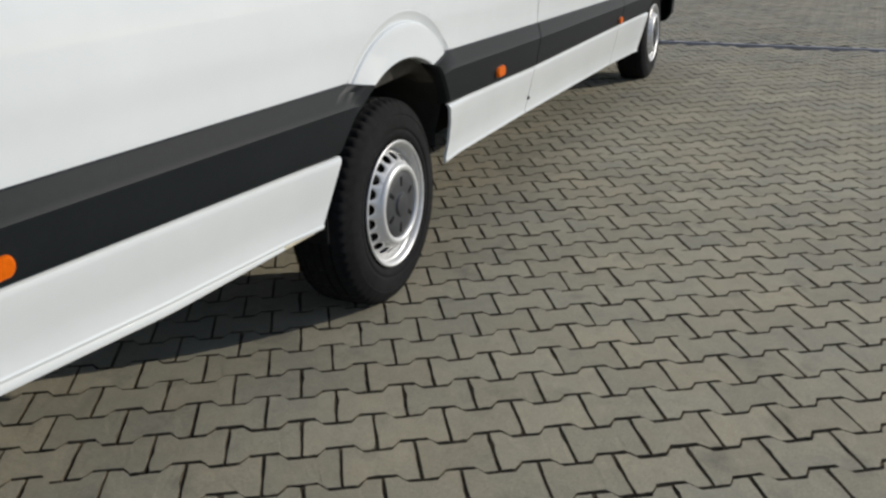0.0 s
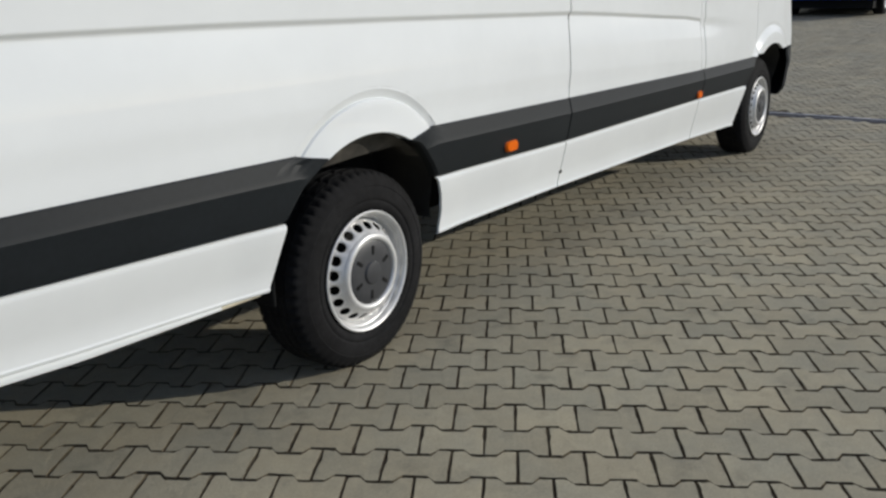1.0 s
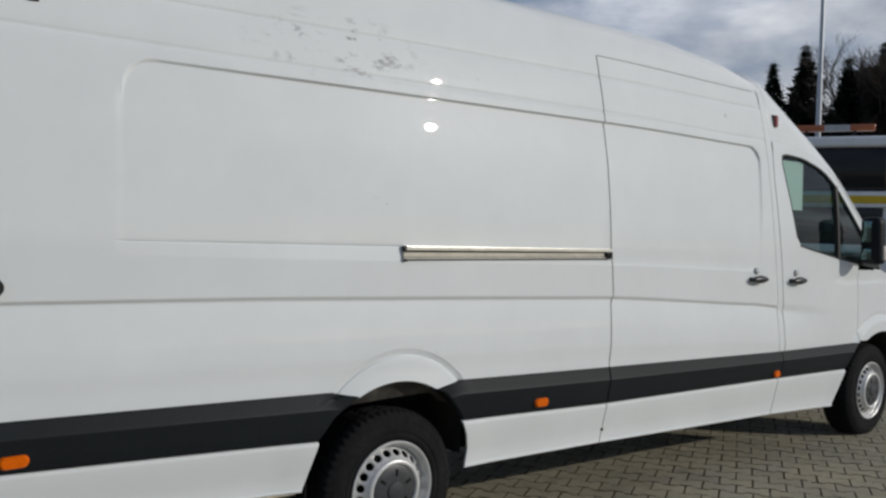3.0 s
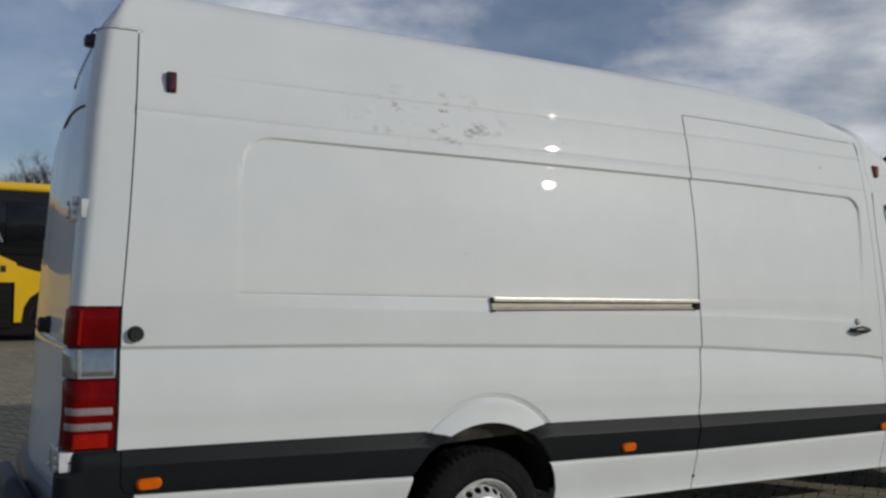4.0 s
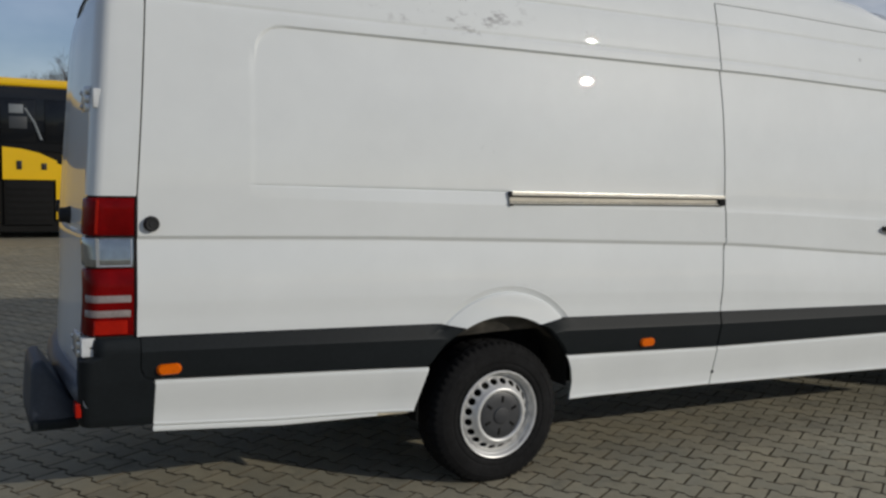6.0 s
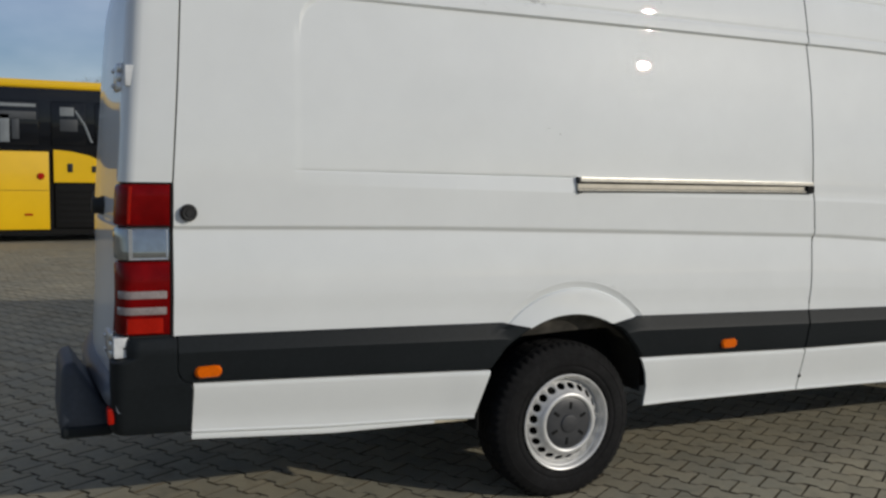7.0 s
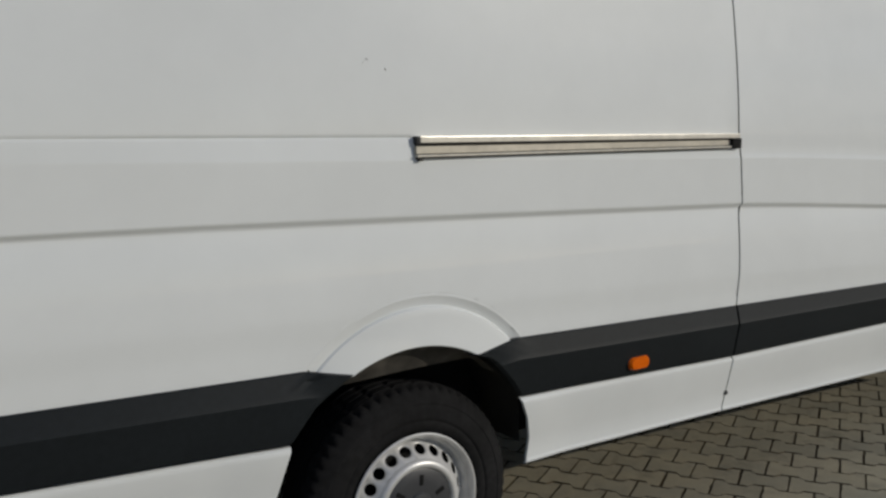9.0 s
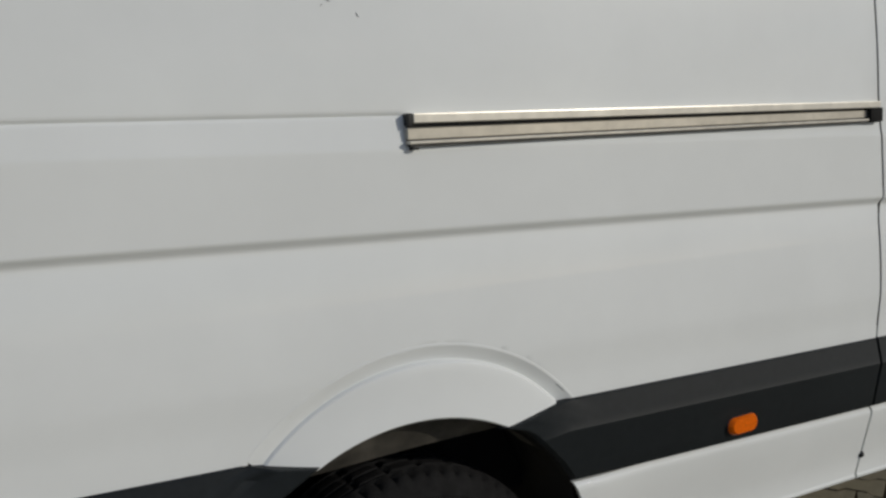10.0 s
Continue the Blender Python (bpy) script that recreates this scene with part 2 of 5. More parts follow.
def stone(name, per):
    """Weathered concrete stone: each one its own mix of buff and grey, with blotches, dirt and grit."""
    m = bpy.data.materials.new(name)
    m.use_nodes = True
    nt = m.node_tree
    b = nt.nodes["Principled BSDF"]
    b.inputs["Roughness"].default_value = 0.86
    geo = nt.nodes.new("ShaderNodeNewGeometry")
    own = geo.outputs["Random Per Island"] if per == "island" else nt.nodes.new("ShaderNodeObjectInfo").outputs["Random"]
    white = nt.nodes.new("ShaderNodeTexWhiteNoise")
    white.noise_dimensions = "1D"
    nt.links.new(own, white.inputs["W"])

    def noise(scale, detail, f0, f1, t0, t1):
        n = node(nt, "ShaderNodeTexNoise", Scale=scale, Detail=detail, Roughness=0.62)
        nt.links.new(geo.outputs["Position"], n.inputs["Vector"])
        return spread(n.outputs["Fac"], f0, f1, t0, t1)

    def spread(source, f0, f1, t0, t1):
        r = nt.nodes.new("ShaderNodeMapRange")
        for key, v in (("From Min", f0), ("From Max", f1), ("To Min", t0), ("To Max", t1)):
            r.inputs[key].default_value = v
        nt.links.new(source, r.inputs["Value"])
        return r.outputs["Result"]

    def both(a, c, how):
        k = nt.nodes.new("ShaderNodeMath")
        k.operation = how
        nt.links.new(a, k.inputs[0])
        nt.links.new(c, k.inputs[1])
        return k.outputs["Value"]

    hue = both(noise(1.6, 4.0, 0.32, 0.68, -0.25, 0.75), spread(own, 0, 1, 0.0, 0.5), "ADD")
    hue = both(hue, noise(11.0, 4.0, 0.3, 0.7, -0.22, 0.22), "ADD")
    ramp_node = nt.nodes.new("ShaderNodeValToRGB")
    ramp_node.color_ramp.elements[0].color = (0.322, 0.285, 0.197, 1)
    ramp_node.color_ramp.elements[1].color = (0.262, 0.246, 0.184, 1)
    nt.links.new(hue, ramp_node.inputs["Fac"])
    tone = both(noise(150.0, 6.0, 0.3, 0.7, 0.86, 1.14), noise(17.0, 7.0, 0.3, 0.7, 0.92, 1.07), "MULTIPLY")
    tone = both(tone, spread(white.outputs["Value"], 0, 1, 0.91, 1.09), "MULTIPLY")
    tone = both(tone, noise(5.5, 9.0, 0.56, 0.70, 1.0, 0.74), "MULTIPLY")
    tone = both(tone, noise(0.7, 4.0, 0.3, 0.7, 0.90, 1.12), "MULTIPLY")
    mul = nt.nodes.new("ShaderNodeVectorMath")
    mul.operation = "SCALE"
    nt.links.new(ramp_node.outputs["Color"], mul.inputs[0])
    nt.links.new(tone, mul.inputs["Scale"])
    nt.links.new(mul.outputs["Vector"], b.inputs["Base Color"])
    bump_node = node(nt, "ShaderNodeBump", Strength=0.55, Distance=0.004)
    nt.links.new(both(noise(260.0, 5.0, 0, 1, 0, 0.7), noise(38.0, 5.0, 0, 1, 0, 0.9), "ADD"), bump_node.inputs["Height"])
    nt.links.new(bump_node.outputs["Normal"], b.inputs["Normal"])
    return m


STONE = stone("paver_stone", "island")
STONEPART = stone("paver_stone_single", "object")
JOINT = material("joint_sand", (0.080, 0.061, 0.036), 0.95, grain=0.45, grain_size=90, stain=0.65, stain_size=16, bump=0.6, bump_size=300)
YARD = material("far_yard", (0.250, 0.226, 0.165), 0.9, grain=0.15, grain_size=6, stain=0.14, stain_size=0.35, bump=0.3, bump_size=30)
DRAINSTEEL = material("drain_steel", (0.20, 0.21, 0.235), 0.5, metal=0.4, grain=0.2, grain_size=30, stain=0.2)
CREAM = material("cream_sealant", (0.52, 0.47, 0.35), 0.7, grain=0.15, grain_size=30, stain=0.2)
BARK = material("bark", (0.055, 0.042, 0.032), 0.95, grain=0.3, grain_size=12)
NEEDLES = material("conifer_needles", (0.028, 0.042, 0.027), 0.85, vary="island", vary_by=0.5, grain=0.2, grain_size=3)
BROWNTWIG = material("winter_twigs", (0.060, 0.044, 0.034), 0.9, vary="island", vary_by=0.4)


# ---- builders ----
def finish(name, bm, mat, parent=None, smooth=True, angle=35):
    me = bpy.data.meshes.new(name)
    if smooth:
        for f in bm.faces:
            f.smooth = True
        lim = radians(angle)
        for e in bm.edges:
            if len(e.link_faces) == 2 and e.calc_face_angle(0) > lim:
                e.smooth = False
    bm.to_mesh(me)
    bm.free()
    for one in (mat if isinstance(mat, (list, tuple)) else [mat]):
        me.materials.append(one)
    ob = new(name, me)
    if parent is not None:
        ob.parent = parent
    return ob


def part(name, bm, mat, parent, label="", smooth=True, angle=35):
    ob = finish(name, bm, mat, parent, smooth, angle)
    if label:
        ob["label"] = label
    return ob


def thing(name, m, label, category, group="", kind=""):
    ob = new(name)
    ob.matrix_basis = m
    ob.empty_display_size = 0.2
    return tagged(ob, label, category, group, kind)


def box(bm, x0, x1, y0, y1, z0, z1, bevel=0.0, seg=2):
    """A box with rounded edges, added to bm."""
    r = bmesh.ops.create_cube(bm, size=1.0)
    vs = r["verts"]
    for v in vs:
        v.co = Vector(((x0 + x1) / 2 + v.co.x * (x1 - x0), (y0 + y1) / 2 + v.co.y * (y1 - y0), (z0 + z1) / 2 + v.co.z * (z1 - z0)))
    if bevel:
        es = list({e for v in vs for e in v.link_edges})
        bmesh.ops.bevel(bm, geom=es, offset=bevel, segments=seg, affect="EDGES", profile=0.6)
    return bm


def boxed(x0, x1, y0, y1, z0, z1, bevel=0.0, seg=2):
    return box(bmesh.new(), x0, x1, y0, y1, z0, z1, bevel, seg)


def spin(bm, profile, centre, n=48, axis="y", close=False):
    """Turn a profile of (radius, offset along the axis) round an axis through centre."""
    cx, cy, cz = centre
    rings = []
    for r, o in profile:
        ring = []
        for i in range(n):
            a = 2 * math.pi * i / n
            c, s = r * math.cos(a), r * math.sin(a)
            co = (cx + c, cy + o, cz + s) if axis == "y" else ((cx + o, cy + c, cz + s) if axis == "x" else (cx + c, cy + s, cz + o))
            ring.append(bm.verts.new(co))
        rings.append(ring)
    for a, b in zip(rings, rings[1:]):
        for i in range(n):
            j = (i + 1) % n
            bm.faces.new((a[i], a[j], b[j], b[i]))
    if close:
        bm.faces.new(rings[0])
        bm.faces.new(rings[-1])
    bmesh.ops.recalc_face_normals(bm, faces=bm.faces)
    return bm


def sheet(points, lip=0.0, lip_way=(0, 1, 0), flip=False):
    """A surface from a grid of points (rows of columns), its rim folded in by lip."""
    bm = bmesh.new()
    g = [[bm.verts.new(p) for p in row] for row in points]
    for i in range(len(g) - 1):
        for j in range(len(g[0]) - 1):
            q = (g[i][j], g[i][j + 1], g[i + 1][j + 1], g[i + 1][j])
            try:
                bm.faces.new(q[::-1] if flip else q)
            except ValueError:
                pass
    if lip:
        rim = [e for e in bm.edges if len(e.link_faces) == 1]
        r = bmesh.ops.extrude_edge_only(bm, edges=rim)
        move = Vector(lip_way) * lip
        for v in r["geom"]:
            if isinstance(v, bmesh.types.BMVert):
                v.co += move
        for e in rim:
            e.smooth = False
    bmesh.ops.recalc_face_normals(bm, faces=bm.faces)
    return bm


def tube(bm, pts, radius, n=8):
    """A round bar along points; radius may be one value or one for each point."""
    rings = []
    for i, p in enumerate(pts):
        p = Vector(p)
        d = (Vector(pts[min(i + 1, len(pts) - 1)]) - Vector(pts[max(i - 1, 0)])).normalized()
        u = d.orthogonal().normalized()
        w = d.cross(u)
        r = radius[i] if isinstance(radius, (list, tuple)) else radius
        rings.append([bm.verts.new(p + (u * math.cos(2 * math.pi * k / n) + w * math.sin(2 * math.pi * k / n)) * r) for k in range(n)])
    for a, b in zip(rings, rings[1:]):
        for k in range(n):
            bm.faces.new((a[k], a[(k + 1) % n], b[(k + 1) % n], b[k]))
    bm.faces.new(rings[0][::-1])
    bm.faces.new(rings[-1])
    bmesh.ops.recalc_face_normals(bm, faces=bm.faces)
    return bm


def outline(bm, pts, depth_way, mat=0):
    """A flat plate: a polygon pushed through along depth_way."""
    a = [bm.verts.new(p) for p in pts]
    b = [bm.verts.new(Vector(p) + Vector(depth_way)) for p in pts]
    faces = [bm.faces.new(a), bm.faces.new(b[::-1])]
    for i in range(len(a)):
        j = (i + 1) % len(a)
        faces.append(bm.faces.new((a[i], b[i], b[j], a[j])))
    for f in faces:
        f.material_index = mat
    bmesh.ops.recalc_face_normals(bm, faces=bm.faces)
    return bm


def ramp(x, xs, ys):
    return float(np.interp(x, xs, ys))


def ease(x, a, b):
    t = min(max((x - a) / (b - a), 0.0), 1.0)
    return t * t * (3 - 2 * t)


# ---- the van: lines of its side ----
def waist(x):
    return ramp(x, [-1.8, -0.6, 0.2, 1.35, 2.7, 3.0, 3.8], [1.194, 1.174, 1.153, 1.118, 1.050, 1.018, 0.945])


def band_top(x):
    z = ramp(x, [-1.6, -0.36, 0.33, 1.31, 2.9, 3.85], [0.806, 0.784, 0.777, 0.753, 0.718, 0.710])
    # it dips towards the rear wheel opening
    if -0.348 < x < 0.0:
        z -= (z - 0.757) * min((x + 0.348) / 0.135, 1.0)
    elif 0.0 <= x < 0.325:
        z -= (z - 0.754) * min((0.325 - x) / 0.14, 1.0)
    return z


def band_bottom(x):
    return ramp(x, [-1.55, -0.38, 0.35, 1.31, 2.9, 3.85], [0.634, 0.591, 0.590, 0.562, 0.545, 0.530])


def skirt_bottom(x):
    return ramp(x, [-1.55, -1.06, -0.44, 0.39, 1.29, 3.0, 3.76], [0.442, 0.409, 0.385, 0.360, 0.346, 0.302, 0.270])


def ledge(x):
    return 1.366 - 0.0115 * x


def ledge_foot(x):
    return 1.305 - 0.022 * x


def crease_low(x):
    return 2.068 - 0.002 * x


def crease_high(x):
    return 2.243 + 0.006 * x


def rear_seam(z):
    return ramp(z, [0.80, 1.335, 1.68, 2.08, 2.40], [-1.620, -1.614, -1.593, -1.571, -1.554])


def slide_seam(z):
    return ramp(z, [0.36, 0.56, 0.75, 1.06, 1.12, 1.30, 1.37, 2.01, 2.40], [1.340, 1.336, 1.327, 1.340, 1.350, 1.334, 1.324, 1.306, 1.312])


def pillar_seam(z):
    return ramp(z, [0.33, 0.66, 1.02, 1.53, 2.05, 2.40], [2.958, 2.968, 2.945, 2.885, 2.865, 2.870])


def door_seam(z):
    return ramp(z, [0.33, 0.66, 1.02, 1.53, 1.80, 2.07], [3.018, 3.034, 3.010, 2.950, 2.930, 2.935])


def arch_back(z):
    return ramp(z, [0.36, 0.385, 0.594, 0.697, 0.765, 0.796], [-0.446, -0.436, -0.384, -0.313, -0.203, -0.05])


def arch_front(z):
    return ramp(z, [0.35, 0.38, 0.45, 0.52, 0.592, 0.650, 0.735, 0.792], [0.398, 0.404, 0.402, 0.383, 0.347, 0.304, 0.219, 0.03])


def nose_arch(z):
    return ramp(z, [0.29, 0.36, 0.54, 0.66, 0.73], [3.762, 3.790, 3.855, 3.945, 4.06])


def roof_edge(x):
    return ramp(x, [-1.60, -1.583, 2.862, 2.940, 3.03, 3.25, 3.45, 3.60, 3.72, 4.33], [2.405, 2.383, 2.383, 2.075, 2.068, 2.045, 1.998, 1.938, 1.865, 1.300])


def glass_top(x):
    return ramp(x, [3.03, 3.10, 3.30, 3.50, 3.62, 3.72, 4.31], [1.975, 1.988, 1.975, 1.925, 1.872, 1.800, 1.252])


def glass_bottom(x):
    return ramp(x, [3.22, 3.30, 3.70, 4.31], [1.405, 1.390, 1.325, 1.245])


def glass_back(z):
    return ramp(z, [1.40, 1.46, 1.80, 1.95, 1.98], [3.215, 3.165, 3.070, 3.032, 3.045])


def taper(x):
    """The body bows in towards its rear; the rest of the bow is in the view fit below."""
    x = max(x, -1.72)
    return (max(0.5 - x, 0.0) ** 2) / 54 - 0.041 * (max(-0.4 - x, 0.0) / 1.15) ** 2


BROW_X, BROW_Z, BROW_R = -0.002, 0.487, 0.451


def side_y(x, z, brow=True):
    """How far the outer skin stands in from the van's widest line."""
    fade = 1 - ease(x, 3.0, 3.75)
    w = waist(x)
    zz = z - (w - 1.118) * (1 - ease(z, 1.16, 1.30))
    if zz < 1.33:
        # from the waist a narrow undercut, then the flank swells out again
        flank = 0.030 + 0.0225 * max((zz - 0.86) / 0.24, 0.0) ** 1.6
        y = ramp(zz, [0.28, 0.41, 0.60, 0.80, 0.86], [0.078, 0.064, 0.036, 0.034, 0.030])
        if zz > 0.86:
            y = flank + (0.041 - flank) * ease(zz, 1.096, 1.119)
        plain = ramp(zz, [0.28, 0.41, 0.60, 0.80, 0.96, 1.14, 1.33], [0.078, 0.064, 0.036, 0.034, 0.030, 0.033, 0.041])
        y = plain + (y - plain) * fade
    else:
        y = 0.041 + 0.116 * (z - 1.33) ** 2
    # the recessed panel, its round upper corners and its sloping ledge
    top, r = 2.016, 0.12
    if x < -1.16 + r:
        q = max(-1.16 + r - x, 0.0)
        top -= r - math.sqrt(max(r * r - min(q, r) ** 2, 0.0))
    if x > 2.79 - r:
        q = max(x - 2.79 + r, 0.0)
        top -= r - math.sqrt(max(r * r - min(q, r) ** 2, 0.0))
    lz = ledge(x)
    edge = ramp(z, [1.36, 1.6, 1.94], [2.730, 2.765, 2.790])
    right = 1 - ease(x, edge - 0.022, edge)
    inset = ease(x, -1.190, -1.155) * right * (1 - ease(z, top - 0.011, top)) * min(max((z - ledge_foot(x)) / (lz - ledge_foot(x) - 0.002 if x < 1.312 else 0.016), 0.0), 1.0)
    y += (0.008 * (0.16 + 0.84 * ease(x, -1.14, -0.4)) + 0.034 * max(z - 1.79, 0.0)) * inset * (1.0 if x < 1.312 else 0.4 + 0.6 * ease(z, 1.34, 1.75))
    y += 0.0042 * math.exp(-((z - lz - 0.001) / 0.0030) ** 2) * ease(x, -1.20, -1.15) * (0.5 + 0.5 * ease(x, -1.1, -0.6)) * (1 - ease(x, -0.02, 0.0))
    # above it the skin leans in a little more, with two fine creases
    y += 0.034 * max(z - 2.03, 0.0)
    y += (0.0036 + 0.0006 * ease(x, 0.2, -1.2)) * math.exp(-((z - crease_low(x)) / 0.0085) ** 2)
    y += 0.0050 * math.exp(-((z - crease_high(x)) / 0.0075) ** 2) * ease(x, -1.45, -0.9)
    # the skin steps in behind the rear wheel's brow; a raised brow over the front wheel
    d = BROW_R - math.hypot(x - BROW_X, z - BROW_Z)
    if brow:
        y += 0.03 * ease(d, 0.003, 0.013)
    d = 0.47 - math.hypot((x - 4.32) * 0.93, z - 0.43)
    y += 0.006 * math.exp(-((d + 0.004) / 0.010) ** 2) - 0.022 * ease(d, 0.004, 0.05)
    return y + taper(x)


def skin(x, z, out=0.0):
    return (x, side_y(x, z) - out, z)


def columns(a, b, step, dense=()):
    n = max(2, int(round((b - a) / step)) + 1)
    xs = set(np.linspace(0, 1, n))
    for c, half, fine in dense:
        for x in np.arange(c - half, c + half, fine):
            if a < x < b:
                xs.add((x - a) / (b - a))
    return sorted(xs)


def rows_of(x, low):
    """Heights up the side at x: close together where the skin folds."""
    w, lz, lf = waist(x), ledge(x), ledge_foot(x)
    out = list(np.linspace(low, w - 0.085, 30)) + [w + o for o in (-0.07, -0.056, -0.044, -0.034, -0.027, -0.022, -0.019, -0.016, -0.013, -0.010, -0.007, -0.004, -0.001, 0.002, 0.008, 0.020)]
    out += list(np.linspace(w + 0.045, lf - 0.014, 4)) + [lf + o for o in (-0.005, 0.0, 0.004, 0.012, 0.018)] + [lz + o for o in (-0.03, -0.010, -0.0055, -0.0035, -0.0015, 0.0005, 0.0025, 0.0045, 0.007, 0.012, 0.022)]
    out += list(np.linspace(1.46, 1.88, 12)) + [1.90, 1.915, 1.93, 1.945, 1.955, 1.965, 1.975, 1.985, 1.992, 1.998, 2.003, 2.007, 2.011, 2.016, 2.022, 2.034, 2.048]
    c, d = crease_low(x), crease_high(x)
    out += [c + o for o in (-0.014, -0.009, -0.006, -0.003, 0.0, 0.003, 0.006, 0.009, 0.014)]
    out += [2.12, 2.16, 2.195] + [d + o for o in (-0.016, -0.010, -0.007, -0.0035, 0.0, 0.0035, 0.007, 0.010, 0.016)] + [2.295, 2.32, 2.35, 2.383]
    return out


FAR = 2.0  # the van's width


def mirrored(points, side):
    return points if side == 0 else [[(x, FAR - y, z) for x, y, z in row] for row in points]


van = thing("van", pose(0, 0, 0), "white high-roof panel van with black side cladding and scuffed paint", "van")


def side_panels(side):
    way = (0, 1, 0) if side == 0 else (0, -1, 0)
    # rear side panel
    us = columns(0, 1, 0.012, ((0.535, 0.18, 0.0032), (0.152, 0.02, 0.0018)))
    pts = []
    n_rows = len(rows_of(0, 0.8))
    for i in range(n_rows):
        row = []
        for u in us:
            x = -1.6 + u * 2.94
            z = 0.0
            for _ in range(2):
                low = band_top(x)
                if -0.26 < x < 0.24:
                    low = max(low, 0.395 + math.sqrt(max(0.407 ** 2 - (x + 0.022) ** 2, 0)))
                z = rows_of(x, low)[i]
                x = (rear_seam(z) + 0.004) * (1 - u) + (slide_seam(z) - 0.004) * u
            row.append(skin(x, z))
        pts.append(row)
    part("rear_side_panel", sheet(mirrored(pts, side), 0.022, way), WHITE, van, "white side panel with grey scuff marks near the roof" if side == 0 else "")
    # sliding door
    us = columns(0, 1, 0.02, ((0.95, 0.05, 0.004),))
    pts = []
    for i in range(n_rows):
        row = []
        for u in us:
            x = 1.32 + u * 1.6
            for _ in range(2):
                z = rows_of(x, band_top(x))[i]
                z = min(z, 2.368 - 0.085 * ease(u, 0.93, 1.0) ** 2)
                x = (slide_seam(z) + 0.004) * (1 - u) + (pillar_seam(z) - 0.003) * u
            row.append(skin(x, z))
        pts.append(row)
    part("sliding_door", sheet(mirrored(pts, side), 0.022, way), WHITE, van, "closed white sliding door")
    # grey tube along the door top paints the shade of the gap there
    seam = [skin(x, 2.3665, 0.0008) for x in np.linspace(slide_seam(2.37) + 0.004, 2.80, 30)]
    part("door_top_seam", tube(bmesh.new(), mirrored([seam], side)[0], 0.0017, 6), SEAMGREY, van)
    # pillar between the doors
    pts = []
    for z in np.linspace(0.70, 2.36, 60):
        b = door_seam(min(z, 2.07)) - 0.004 if z < 2.07 else 2.940
        pts.append([skin((pillar_seam(z) + 0.004) * (1 - u) + b * u, z, -0.001) for u in (0, 0.25, 0.5, 0.75, 1)])
    part("door_pillar", sheet(mirrored(pts, side), 0.02, way), WHITE, van)
    # white backing sheet added to close the dark hole at the door's corner
    pts = [[skin(x, z, -0.007) for x in np.linspace(2.66, 2.955, 8)] for z in np.linspace(2.10, 2.40, 8)]
    part("inner_pillar", sheet(mirrored(pts, side)), WHITE, van)
    # front door: panel below the glass, strip behind it, strip above it
    bm = bmesh.new()
    pts = []
    for v in np.linspace(0, 1, 34):
        row = []
        for u in np.linspace(0, 1, 40):
            x = 3.0 + u * 0.98
            z0, z1 = band_top(x), (glass_bottom(x) if x > 3.215 else 1.405)
            z = z0 + (z1 - z0) * v
            x = (door_seam(z) + 0.004) * (1 - u) + 3.982 * u
            row.append(skin(x, z))
        pts.append(row)
    a = sheet(mirrored(pts, side), 0.02, way)
    pts = []
    for z in np.linspace(1.405, 1.98, 20):
        pts.append([skin((door_seam(z) + 0.004) * (1 - u) + glass_back(z) * u, z) for u in np.linspace(0, 1, 5)])
    b = sheet(mirrored(pts, side), 0.02, way)
    pts = []
    for x in np.linspace(2.945, 4.30, 60):
        lo = glass_top(x) if x > 3.035 else 1.98
        hi = roof_edge(x) - 0.005
        pts.append([skin(x + (door_seam(lo) + 0.004 - x if x < 2.97 and v < 0.2 else 0), lo + (hi - lo) * v) for v in np.linspace(0, 1, 5)])
    c = sheet(mirrored(pts, side), 0.02, way)
    for other in (a, b, c):
        tmp = bpy.data.meshes.new("tmp")
        other.to_mesh(tmp)
        other.free()
        bm.from_mesh(tmp)
        bpy.data.meshes.remove(tmp)
    part("front_door", bm, WHITE, van, "closed white front door")
    # dark tubes in the panel joints: black rubber, added to deepen the gaps' shade
    for line, z0, z1 in ((rear_seam, 0.81, 2.375), (slide_seam, 0.385, 0.550), (slide_seam, 0.785, 2.365)):
        strip = [skin(line(z), z, -0.010 if line is rear_seam else -0.0062) if z > 0.74 else (line(z), 0.058 + 0.05 * (0.56 - z) / 0.2 + taper(line(z)), z) for z in np.linspace(z0, z1, 40)]
        part("joint_seal", tube(bmesh.new(), mirrored([strip], side)[0], 0.0062 if line is rear_seam else 0.0044, 6), GASKET, van)
    # glass, its seal and the bar of the quarter light
    pts = []
    for x in np.linspace(3.04, 4.29, 40):
        lo = glass_bottom(x) if x > 3.22 else 1.405 + (3.22 - x) * 3.05
        hi = glass_top(x)
        lo = min(lo, hi - 0.002)
        pts.append([skin(x, lo + (hi - lo) * v, -0.014) for v in np.linspace(0, 1, 6)])
    part("side_window", sheet(mirrored(pts, side)), WINDOW, van, "greenish tinted side window").visible_shadow = False
    rim = [skin(x, glass_top(x), -0.006) for x in np.linspace(3.045, 4.30, 24)]
    rim += [skin(x, glass_bottom(x), -0.006) for x in np.linspace(4.30, 3.23, 16)]
    rim += [skin(glass_back(z), z, -0.006) for z in np.linspace(1.41, 1.98, 12)]
    rim.append(rim[0])
    part("window_seal", tube(bmesh.new(), mirrored([rim], side)[0], 0.009, 6), GASKET, van, "black rubber window seal")
    bar = [skin(3.70, z, -0.008) for z in np.linspace(1.32, 1.815, 6)]
    part("window_bar", tube(bmesh.new(), mirrored([bar], side)[0], 0.020, 6), GASKET, van)
